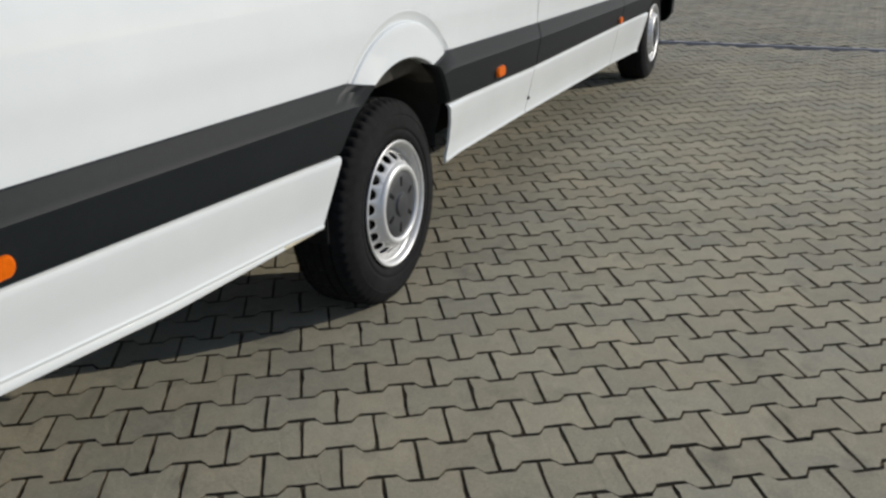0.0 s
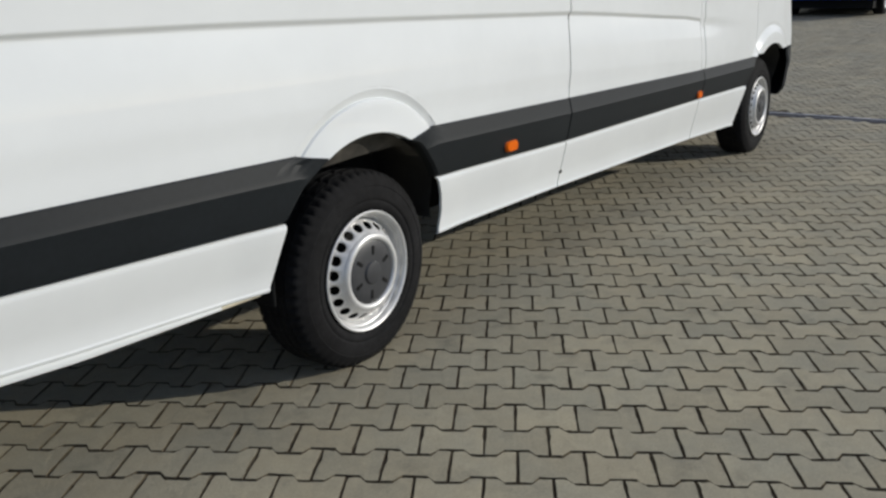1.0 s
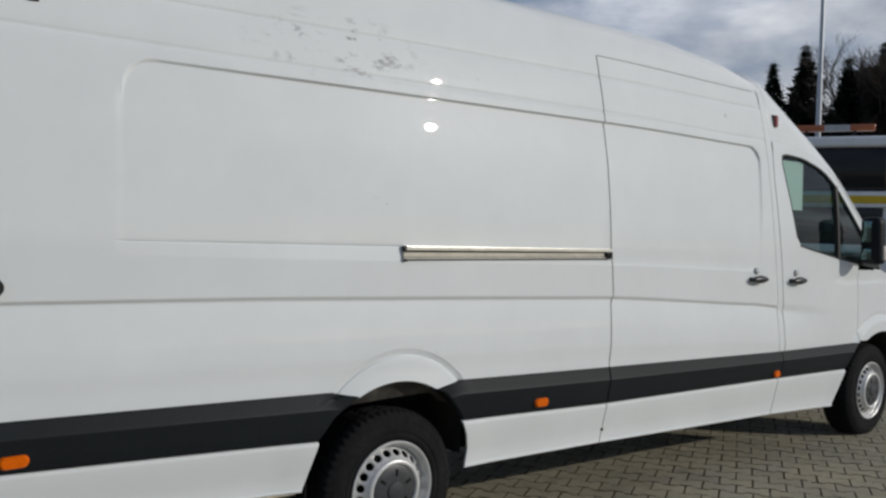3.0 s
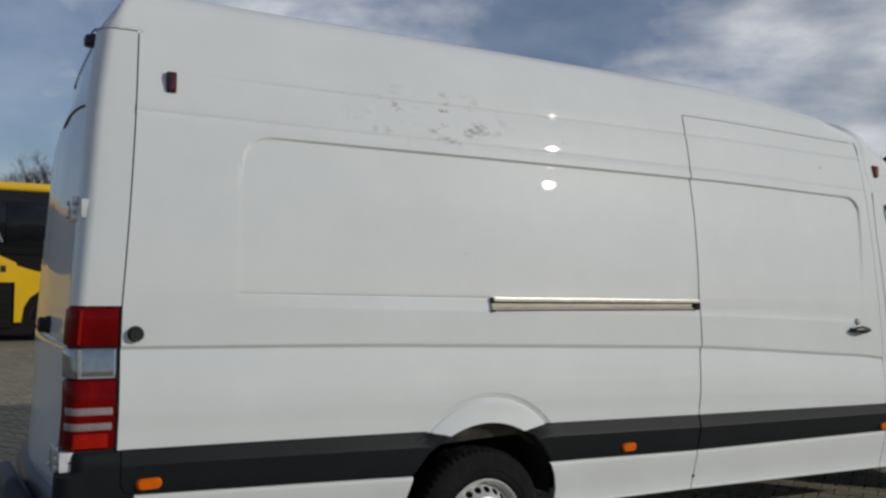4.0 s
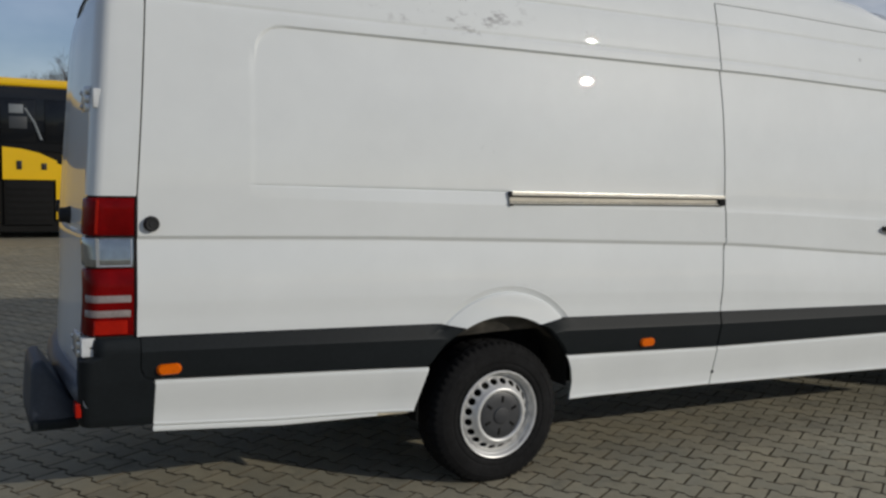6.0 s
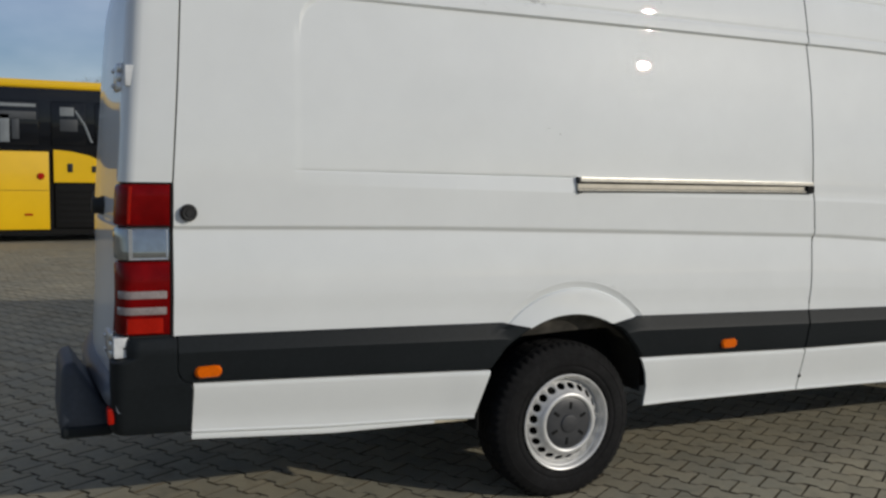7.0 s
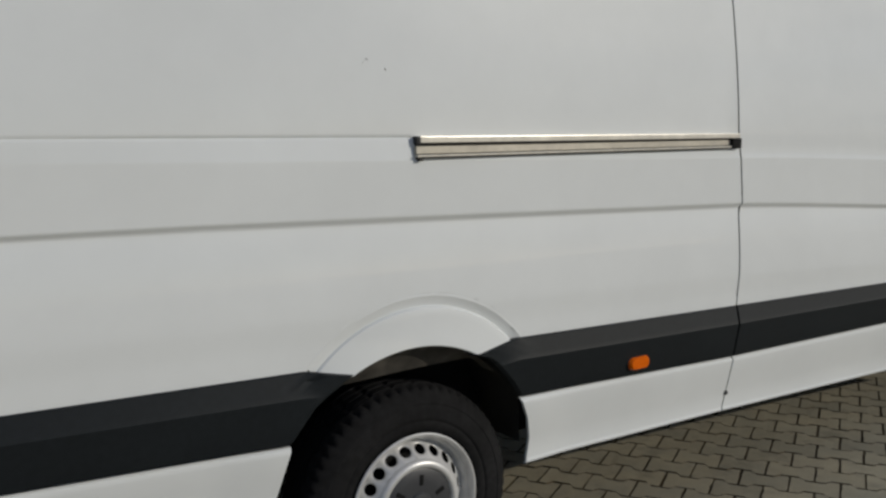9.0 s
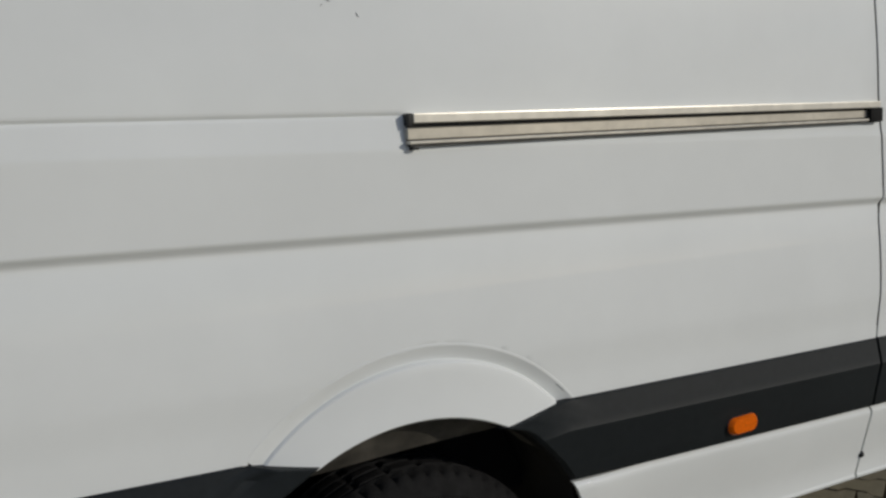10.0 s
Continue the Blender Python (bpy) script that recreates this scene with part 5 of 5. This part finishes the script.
part("underskirt", boxed(-9.5, 1.85, 0.06, 2.4, 0.10, 0.28, 0.03), UNDER, bus)
for x0, x1 in ((-9.4, -7.4), (-7.3, -5.3), (-5.2, -3.3), (-3.2, -1.75), (-1.55, -0.95), (-0.80, 0.2)):
    z0 = 1.74 if x0 < -1.6 else 1.76
    part("window_pane", boxed(x0, x1, -0.004, 0.03, z0, 2.56, 0.03), DARKGLASS, bus, "dark window pane")
PALE = material("pale_pane_plate", (0.17, 0.19, 0.205), 0.5, stain=0.25, stain_size=2.0)
GREYPLATE = material("grey_pane_plate", (0.035, 0.040, 0.046), 0.5, stain=0.3, stain_size=2.0)
# plates on the opaque glass, painting in its reflections and the inside behind it
for x0, x1, z0, z1, mat in ((-3.15, -1.80, 2.44, 2.50, PALE), (-3.15, -1.80, 2.22, 2.36, GREYPLATE), (-2.40, -2.24, 1.80, 2.30, PALE), (-2.20, -2.08, 1.86, 2.24, GREYPLATE), (-3.15, -2.45, 1.78, 2.02, GREYPLATE), (-1.40, -1.16, 2.30, 2.46, PALE), (-1.40, -1.10, 2.02, 2.24, GREYPLATE)):
    part("window_inside", boxed(x0, x1, -0.008, 0.0, z0, z1, 0.003), mat, bus)
for x0, z0, x1, z1 in ((-1.14, 2.40, -0.98, 2.14), (-0.98, 2.14, -0.86, 1.82)):
    part("window_inside", tube(bmesh.new(), [(x0, -0.004, z0), (x1, -0.004, z1)], 0.022, 6), PALE, bus)
part("side_reflector", spin(bmesh.new(), [(0.0002, -0.03), (0.05, -0.028), (0.062, -0.015), (0.064, 0.0)], (-1.74, 0, 1.19), 20), REDBRIGHT, bus, "round orange-red lamp")
part("low_reflector", boxed(-2.02, -1.88, -0.02, 0.01, 0.47, 0.505, 0.006), REDBRIGHT, bus)
part("panel_seam", boxed(-9.5, -1.62, -0.006, 0.01, 0.925, 0.935), material("seam_brown", (0.25, 0.15, 0.01), 0.5), bus)


def big_wheel(parent, x, y, r, w):
    hub = new("wheel")
    hub.parent = parent
    hub.matrix_basis = pose(x, y, r)
    part("tyre", spin(bmesh.new(), [(r * 0.58, 0.03), (r * 0.66, 0.005), (r * 0.85, 0.0), (r * 0.97, 0.02), (r, 0.05), (r, w - 0.05), (r * 0.9, w)], (0, 0, 0), 40), RUBBER, hub)
    part("rim", spin(bmesh.new(), [(r * 0.60, 0.02), (r * 0.56, 0.03), (r * 0.45, 0.08), (r * 0.3, 0.07), (r * 0.22, 0.03), (0.0005, 0.02)], (0, 0, 0), 32), STEEL, hub)


big_wheel(bus, 0.12, 0.12, 0.46, 0.28)
big_wheel(bus, -6.9, 0.12, 0.46, 0.28)

# ---- recovery truck beyond the van ----
truck = thing("truck", pose(15.3, 4.88, ground_z(15.4) - 0.06, 0, 0, 25), "white recovery truck with a yellow stripe and a roof light bar", "truck")
part("cab", boxed(0.10, 1.9, 0.0, 2.25, 0.85, 3.12, 0.10, 3), TRUCKWHITE, truck, "white cab")
part("roof_cap", boxed(-0.02, 1.8, 0.03, 2.22, 2.98, 3.20, 0.08, 3), TRUCKWHITE, truck)
part("windscreen", boxed(0.04, 0.12, 0.10, 2.15, 2.18, 2.97, 0.05, 3), DARKGLASS, truck, "dark windscreen")
part("screen_frame", boxed(0.06, 0.14, 0.04, 2.21, 2.12, 3.02, 0.05, 3), TRIM, truck)
part("stripe", boxed(0.02, 0.12, 0.03, 2.22, 1.88, 2.03, 0.01), STRIPE, truck, "yellow reflective stripe")
part("front_panel", boxed(0.04, 0.14, 0.02, 2.23, 1.80, 2.11, 0.02), TRUCKWHITE, truck)
bm = boxed(0.03, 0.12, 0.14, 2.11, 0.98, 1.80, 0.03)
for k in range(6):
    box(bm, 0.0, 0.05, 0.22, 2.03, 1.04 + k * 0.12, 1.09 + k * 0.12, 0.01)
part("grille", bm, TRIM, truck, "black slatted grille")
part("bumper", boxed(-0.08, 0.3, 0.0, 2.25, 0.40, 1.06, 0.06, 3), TRUCKWHITE, truck)
lb = part("light_bar", boxed(0.30, 0.52, 0.45, 1.95, 3.34, 3.46, 0.03, 3), BARGREY, truck, "roof light bar with orange ends")
part("beacon", boxed(0.29, 0.53, 0.33, 0.80, 3.335, 3.465, 0.04, 3), BEACON, lb, "orange beacon lens")
part("beacon", boxed(0.29, 0.53, 1.25, 2.05, 3.335, 3.465, 0.04, 3), BEACON, lb, "orange beacon lens")
for y in (0.7, 1.6):
    part("light_bar_foot", boxed(0.36, 0.44, y - 0.03, y + 0.03, 3.18, 3.35), TRIM, lb)
part("flatbed", boxed(2.0, 6.5, 0.05, 2.2, 0.95, 1.15, 0.03), TRIM, truck)
for x in (0.95, 5.0):
    for y, flip in ((0.02, 0), (1.95, 0)):
        big_wheel(truck, x, y, 0.42, 0.27)

# ---- blue car-width vehicle and grey-blue coach ----
blue = thing("minibus", pose(17.0, 3.62, ground_z(17.0), 0, 0, 0), "bright blue minibus parked beyond the drain", "minibus")
bm = bmesh.new()
prof = [(0.10, 0.34), (0.0, 0.46), (0.0, 0.80), (0.05, 0.98), (0.30, 1.85), (0.55, 2.28), (0.9, 2.38), (5.2, 2.38), (5.4, 2.2), (5.45, 0.5), (5.3, 0.34)]
pts = []
for y, k in ((0.0, 0.93), (-0.05, 0.98), (-0.12, 1.0), (-1.9, 1.0), (-1.97, 0.98), (-2.02, 0.93)):
    pts.append([(2.7 + (x - 2.7) * k, y, 1.3 + (z - 1.3) * (0.5 + 0.5 * k)) for x, z in prof + prof[:1]])
bm = sheet(pts)
for e in (0, -1):
    bm.verts.ensure_lookup_table()
n = len(prof) + 1
vs = list(bm.verts)
bm.faces.new(vs[:n - 1])
bm.faces.new(vs[-n:-1])
bmesh.ops.recalc_face_normals(bm, faces=bm.faces)
part("body", bm, BLUE, blue, "bright blue bodywork", angle=25)
part("windscreen", outline(bmesh.new(), [(0.035, -0.18, 1.06), (0.035, -1.84, 1.06), (0.30, -1.76, 1.86), (0.30, -0.26, 1.86)], (0.06, 0, 0.0)), material("pale_screen", (0.30, 0.38, 0.44), 0.1, stain=0.1), blue, "pale windscreen", smooth=False)
part("bumper_line", boxed(-0.03, 0.2, -1.95, -0.06, 0.44, 0.50, 0.02), BLUE, blue)
part("fog_lamp", spin(bmesh.new(), [(0.0002, -0.01), (0.06, -0.008), (0.07, 0.02)], (-0.005, -0.38, 0.68), 18, "x"), TRIM, blue, "round dark fog lamp")
part("underside", boxed(0.3, 5.2, -1.85, -0.15, 0.16, 0.40), UNDER, blue)
for x in (0.95, 4.3):
    for y in (-0.28, -1.98):
        big_wheel(blue, x, y, 0.33, 0.22)

coach = thing("coach", pose(22.1, 6.18, ground_z(22.1), 0, -2.2, 22.6), "tall grey-blue coach in the shade of the trees", "coach")
part("body", boxed(0.0, 11.2, -2.5, 0.0, 0.32, 3.15, 0.12, 3), GREYBLUE, coach, "grey-blue bodywork")
part("window_band", boxed(0.3, 10.9, -0.05, 0.012, 1.55, 2.75, 0.03), material("coach_glass", (0.060, 0.072, 0.12), 0.3, stain=0.2), coach, "dark window band")
for k in range(7):
    part("window_post", boxed(0.3 + k * 1.75, 0.40 + k * 1.75, -0.05, 0.022, 1.5, 2.8, 0.01), GREYBLUE, coach)
for x in (2.4, 8.7):
    big_wheel(coach, x, -0.27, 0.48, 0.29)
    part("wheel_arch", boxed(x - 0.58, x + 0.58, -0.05, 0.008, 0.32, 1.05, 0.2, 4), TRIM, coach)
part("underside", boxed(0.2, 11.0, -2.3, -0.2, 0.12, 0.36), UNDER, coach)

# ---- pole, trees ----
pole = thing("lamp_post", pose(20.6, 9.25, ground_z(20.6)), "tall tapered galvanised metal pole", "pole")
part("shaft", tube(bmesh.new(), [(0, 0, 0), (0, 0, 4), (0, 0, 9.5)], [0.085, 0.07, 0.045], 16), GALV, pole)
part("foot", boxed(-0.18, 0.18, -0.18, 0.18, 0.0, 0.04, 0.01), GALV, pole)


def conifer(height, width, seed):
    """Trunk and crown meshes of a spruce: whorls of drooping boughs with short needle sprays."""
    rng = random.Random(seed)
    trunk = tube(bmesh.new(), [(0, 0, -0.3), (0, 0, height * 0.5), (0, 0, height)], [height * 0.018, height * 0.010, 0.01], 7)
    vs, fs = [], []
    z = height * 0.06
    while z < height * 0.99:
        f = z / height
        reach = width * 0.5 * (1 - f) ** 1.05 * rng.uniform(0.6, 1.2) + 0.05
        count = rng.randint(7, 10)
        off = rng.uniform(0, 6.28)
        for k in range(count):
            a = off + 6.283 * k / count + rng.uniform(-0.2, 0.2)
            r = reach * rng.uniform(0.65, 1.12)
            d = Vector((math.cos(a), math.sin(a), 0))
            s = Vector((-d.y, d.x, 0))
            sprays = max(3, int(r * 5))
            for q in range(sprays):
                t = (q + 0.6) / sprays
                c = d * (r * t) + Vector((0, 0, z - 0.35 * r * t * t + 0.10 * r * t))
                w = (0.30 + 0.25 * r) * (1.15 - t) * rng.uniform(0.6, 1.2) + 0.10
                l = r / sprays * 1.7
                i = len(vs)
                lift = rng.uniform(-0.10, 0.12)
                vs += [c - d * l * 0.5 + s * w * 0.25, c + s * w + Vector((0, 0, lift - 0.18 * w)) + d * l * 0.3, c + d * l * 0.8, c - s * w + Vector((0, 0, -lift - 0.18 * w)) + d * l * 0.3]
                fs += [(i, i + 1, i + 2), (i, i + 2, i + 3)]
        z += height * rng.uniform(0.015, 0.024) * (1.15 - 0.6 * f)
    me = bpy.data.meshes.new("crown")
    me.from_pydata(vs, [], fs)
    me.materials.append(NEEDLES)
    tm = bpy.data.meshes.new("trunk")
    trunk.to_mesh(tm)
    trunk.free()
    tm.materials.append(BARK)
    return tm, me


def bare_tree(height, seed, mat=BROWNTWIG):
    rng = random.Random(seed)
    vs, fs = [], []

    def limb(p, d, length, r, depth):
        q = p + d * length
        u = d.orthogonal().normalized()
        w = d.cross(u)
        i = len(vs)
        for c, rr in ((p, r), (q, r * 0.6)):
            for k in range(3):
                vs.append(c + (u * math.cos(2.094 * k) + w * math.sin(2.094 * k)) * rr)
        for k in range(3):
            fs.append((i + k, i + (k + 1) % 3, i + 3 + (k + 1) % 3, i + 3 + k))
        if depth:
            for _ in range(rng.randint(3, 4)):
                nd = (d + Vector((rng.uniform(-0.8, 0.8), rng.uniform(-0.8, 0.8), rng.uniform(-0.1, 0.5)))).normalized()
                limb(p.lerp(q, rng.uniform(0.55, 1.0)), nd, length * rng.uniform(0.55, 0.78), r * 0.55, depth - 1)
    limb(Vector((0, 0, -0.2)), Vector((0, 0, 1)), height * 0.34, height * 0.016, 6)
    me = bpy.data.meshes.new("crown")
    me.from_pydata(vs, [], fs)
    me.materials.append(mat)
    return me


kinds = [conifer(1.0 * h, w, s) for h, w, s in ((9.0, 5.6, 1), (9.0, 4.9, 2), (9.0, 6.0, 3), (9.0, 5.2, 4))]
rng = random.Random(5)


def plant(x, y, kind, scale):
    t = new("spruce_tree")
    t.matrix_basis = pose(x, y, ground_z(x), 0, 0, rng.uniform(0, 360))
    tagged(t, "dark green spruce tree at the edge of the yard", "tree", "spruces behind the yard")
    for name, me in zip(("trunk", "crown"), kinds[kind]):
        o = new(name, me)
        o.parent = t
        o.scale = (scale, scale, scale)


# a belt of spruces round the far corner of the yard
for i in range(60):
    az = 5 + 27.5 * i / 59 + rng.uniform(-0.4, 0.4)
    d = (43, 47, 52)[i % 3] + rng.uniform(-1.5, 1.5)
    high = rng.uniform(5.6, 7.0) if az > 27 else rng.uniform(7.6, 9.4)
    plant(-2.1 + d * math.cos(radians(az)), -2.6 + d * math.sin(radians(az)), rng.randrange(4), high / 9.0)
for az, high in ((28.9, 9.7), (30.7, 8.9), (29.6, 7.2), (24.6, 9.6)):
    plant(-2.2 + 46 * math.cos(radians(az)), -2.9 + 46 * math.sin(radians(az)), 1, high / 9.0)
bare = [bare_tree(7.5, s) for s in (11, 12, 13)]


def plant_bare(x, y, k, s, label):
    t = new("bare_tree", bare[k])
    t.matrix_basis = pose(x, y, ground_z(x), 0, 0, rng.uniform(0, 360)) @ Matrix.Scale(s, 4)
    tagged(t, label, "tree")


for az, d, s in ((24.6, 44, 1.55), (26.4, 45, 1.35), (23.0, 45, 1.5)):
    plant_bare(-2.1 + d * math.cos(radians(az)), -2.6 + d * math.sin(radians(az)), int(az) % 3, s, "bare winter tree among the spruces")
for az, d, s in ((84.9, 36, 0.84), (82.9, 37, 0.86), (80.5, 36, 0.74)):
    plant_bare(-2.2 + d * math.cos(radians(az)), -3.3 + d * math.sin(radians(az)), int(az) % 3, s, "bare bush behind the bus")
# needle fill up to tree height, added to close gaps and darken the wood
vs, fs = [], []
for i in range(22000):
    deg, d = rng.uniform(2, 33.5), rng.uniform(46, 58)
    az = radians(deg)
    c = Vector((-2.1 + d * math.cos(az), -2.6 + d * math.sin(az), 0))
    c.z = ground_z(c.x) + rng.uniform(0, 1) ** 1.2 * (8.6 if deg < 26 else 6.0)
    k = len(vs)
    for _ in range(3):
        vs.append(c + Vector((rng.uniform(-0.6, 0.6), rng.uniform(-0.6, 0.6), rng.uniform(-0.6, 0.6))))
    fs.append((k, k + 1, k + 2))
me = bpy.data.meshes.new("undergrowth")
me.from_pydata(vs, [], fs)
me.materials.append(NEEDLES)
tagged(new("undergrowth", me), "loose dark needle fill between the spruces", "undergrowth", kind="stuff")

# ---- drain channel and paving ----
DRAIN_X, DRAIN_SLOPE = 6.17, 0.06
ROW_AZ, LONG, PITCH, WAVE, GAP = -58.697, 0.1827, 0.1395, 0.0140, 0.0022
ORIGIN = (-0.5887, 0.0075)
along = Vector((math.cos(radians(ROW_AZ)), math.sin(radians(ROW_AZ)), 0))
across = Vector((-along.y, along.x, 0))


def drain_at(y):
    return DRAIN_X + DRAIN_SLOPE * y


drain = thing("drain_channel", pose(0, 0, 0), "narrow steel drain channel set in the paving", "drain", kind="structure")
bm = bmesh.new()
outline(bm, [(drain_at(-14) - 0.075, -14, 0.0), (drain_at(-14) + 0.075, -14, 0.0), (drain_at(14) + 0.075, 14, 0.0), (drain_at(14) - 0.075, 14, 0.0)], (0, 0, -0.04))
part("channel", bm, DRAINSTEEL, drain, smooth=False)
bm = bmesh.new()
for off, half in ((-0.036, 0.012), (0.0, 0.012)):
    outline(bm, [(drain_at(-14) + off - half, -14, 0.003), (drain_at(-14) + off + half, -14, 0.003), (drain_at(14) + off + half, 14, 0.003), (drain_at(14) + off - half, 14, 0.003)], (0, 0, -0.02))
part("slot", bm, GASKET, drain, smooth=False)
bm = bmesh.new()
outline(bm, [(drain_at(-14) + 0.03, -14, 0.004), (drain_at(-14) + 0.07, -14, 0.004), (drain_at(14) + 0.07, 14, 0.004), (drain_at(14) + 0.03, 14, 0.004)], (0, 0, -0.02))
part("edge_strip", bm, material("pale_edge", (0.36, 0.37, 0.40), 0.5, metal=0.3, grain=0.15), drain, smooth=False)

paving = thing("paving", pose(0, 0, 0), "grey-brown interlocking concrete pavers with dark sandy joints", "paving", kind="structure")
bed = ground_sheet("joint_bed", [-9.9, -4, 0, 6.33, 12, 18, 23.9], [-8.9, -2, 4, 12.9], 0.0085, JOINT)
bed.parent = paving

# the bone shape of one stone: wide at both ends, narrow in the middle
h0, h1 = PITCH / 2 + WAVE - GAP * 1.75, PITCH / 2 - WAVE - GAP * 1.75
e = LONG / 2 - GAP * 0.85
k0, k1 = 0.305 * LONG, 0.190 * LONG
BONE = [(-e, -h0), (-k0, -h0), (-k1, -h1), (k1, -h1), (k0, -h0), (e, -h0), (e, h0), (k0, h0), (k1, h1), (-k1, h1), (-k0, h0), (-e, h0)]


def stone_faces(i):
    n = 12
    fs = [(i, i + 1, i + 10, i + 11), (i + 1, i + 2, i + 9, i + 10), (i + 2, i + 3, i + 8, i + 9), (i + 3, i + 4, i + 7, i + 8), (i + 4, i + 5, i + 6, i + 7)]
    for k in range(n):
        j = (k + 1) % n
        fs.append((i + n + k, i + n + j, i + j, i + k))
    return fs


CH = 0.0022
INNER = []
for a, b in BONE:
    INNER.append((a - math.copysign(CH, a) if abs(abs(a) - e) < 1e-6 else a, b - math.copysign(CH * 0.8, b)))
base = np.array([(a, b, 0.0) for a, b in INNER] + [(a, b, -0.008) for a, b in BONE])
ux, vx = np.array(along), np.array(across)
rs = np.random.RandomState(3)
flat = base[:, 0:1] * ux + base[:, 1:2] * vx + base[:, 2:3] * np.array((0, 0, 1))


def worn():
    """One stone with its corners knocked about by a millimetre or so."""
    off = np.zeros((24, 3))
    off[:12, :2] = rs.uniform(-0.0015, 0.0015, (12, 2))
    off[:12, 2] = rs.uniform(-0.0012, 0.0002, 12)
    off[12:, :2] = off[:12, :2] * 0.8
    return flat + off


FINE = []
for (a0, b0), (a1, b1) in zip(BONE, BONE[1:] + BONE[:1]):
    n = 6 if abs(a0 - a1) < 1e-6 else 3
    FINE += [(a0 + (a1 - a0) * i / n, b0 + (b1 - b0) * i / n) for i in range(n)]
FINE = np.array(FINE)


def crumbled():
    """A stone's finer outline: uneven arrises, the chamfer and the sides down to the sand."""
    n = len(FINE)
    wob = rs.uniform(-1.0, 1.0, (n, 2))
    wob = 0.0011 * (wob + np.roll(wob, 1, 0))
    chip = np.where(rs.uniform(0, 1, n) > 0.93, 0.968, 1.0)[:, None]
    rim = FINE * (1 - 0.0020 / np.abs(FINE).max(0)) * chip + wob
    out = []
    for ring, z in ((rim * 0.992, 0.0), (rim, -0.0018), (FINE + wob * 0.6, -0.010)):
        zs = z + (rs.uniform(-0.0006, 0.0002, n) if z > -0.005 else np.zeros(n))
        out.append(ring[:, 0:1] * ux + ring[:, 1:2] * vx + zs[:, None] * np.array((0, 0, 1)))
    return np.concatenate(out)


def crumbled_faces(i):
    n = len(FINE)
    fs = [tuple(range(i, i + n))]
    for lvl in (0, n):
        for k in range(n):
            j = (k + 1) % n
            fs.append((i + lvl + n + k, i + lvl + n + j, i + lvl + j, i + lvl + k))
    return fs


kinds = []
for k in range(24):
    single_me = bpy.data.meshes.new("paver")
    single_me.from_pydata([tuple(p) for p in crumbled()], [], crumbled_faces(0))
    single_me.materials.append(STONEPART)
    single_me.materials.append(JOINT)
    for poly in single_me.polygons:
        poly.material_index = 0 if poly.index == 0 else 1
    kinds.append(single_me)
many_v, many_f, near_v, near_f, singles = [], [], [], [], 0
lim = 240
for r in range(-lim, lim):
    for c in range(-lim, lim):
        u = (c + (0.487 * r) % 1.0) * LONG
        w = r * PITCH
        x = ORIGIN[0] + along.x * u + across.x * w
        y = ORIGIN[1] + along.y * u + across.y * w
        if not (-10.0 < x < 24.0 and -9.0 < y < 13.0) or abs(x - drain_at(y)) < 0.125:
            continue
        z = ground_z(x) + rs.uniform(-0.0012, 0.0012)
        if -1.45 < x < 1.1 and -1.75 < y < 0.15 and singles < 300 and (x + 1.0 * y) > -1.55:
            ob = new("paver", kinds[rs.randint(24)])
            ob.parent = paving
            ob.matrix_basis = pose(x, y, z, rs.uniform(-0.35, 0.35), rs.uniform(-0.35, 0.35), rs.uniform(-0.5, 0.5))
            singles += 1
            continue
        tilt = rs.uniform(-0.006, 0.006, 2)
        close = -2.6 < x < 3.0 and -2.4 < y < 0.5
        p = crumbled() if close else worn()
        yaw = rs.uniform(-0.009, 0.009)
        p[:, :2] += np.stack((-p[:, 1], p[:, 0]), 1) * yaw + rs.uniform(-0.0011, 0.0011, 2)
        p = p + np.array((x, y, z)) + np.outer(p[:, 0] * (tilt[0] + (0.03 if x > 6.4 else 0.0)) + p[:, 1] * tilt[1], (0, 0, 1))
        if close:
            near_f.extend(crumbled_faces(len(near_v) * 3 * len(FINE)))
            near_v.append(p)
            continue
        many_f.extend(stone_faces(len(many_v) * 24))
        many_v.append(p)
for vs, fs, tops, sides in ((many_v, many_f, 5, 12), (near_v, near_f, 1, 2 * len(FINE))):
    me = bpy.data.meshes.new("pavers")
    me.from_pydata(np.concatenate(vs).tolist(), [], fs)
    me.materials.append(STONE)
    me.materials.append(JOINT)
    me.polygons.foreach_set("material_index", np.tile(np.array([0] * tops + [1] * sides, dtype=np.int32), len(vs)))
    ob = new("pavers", me)
    ob.parent = paving
    tagged(ob, kind="stuff")
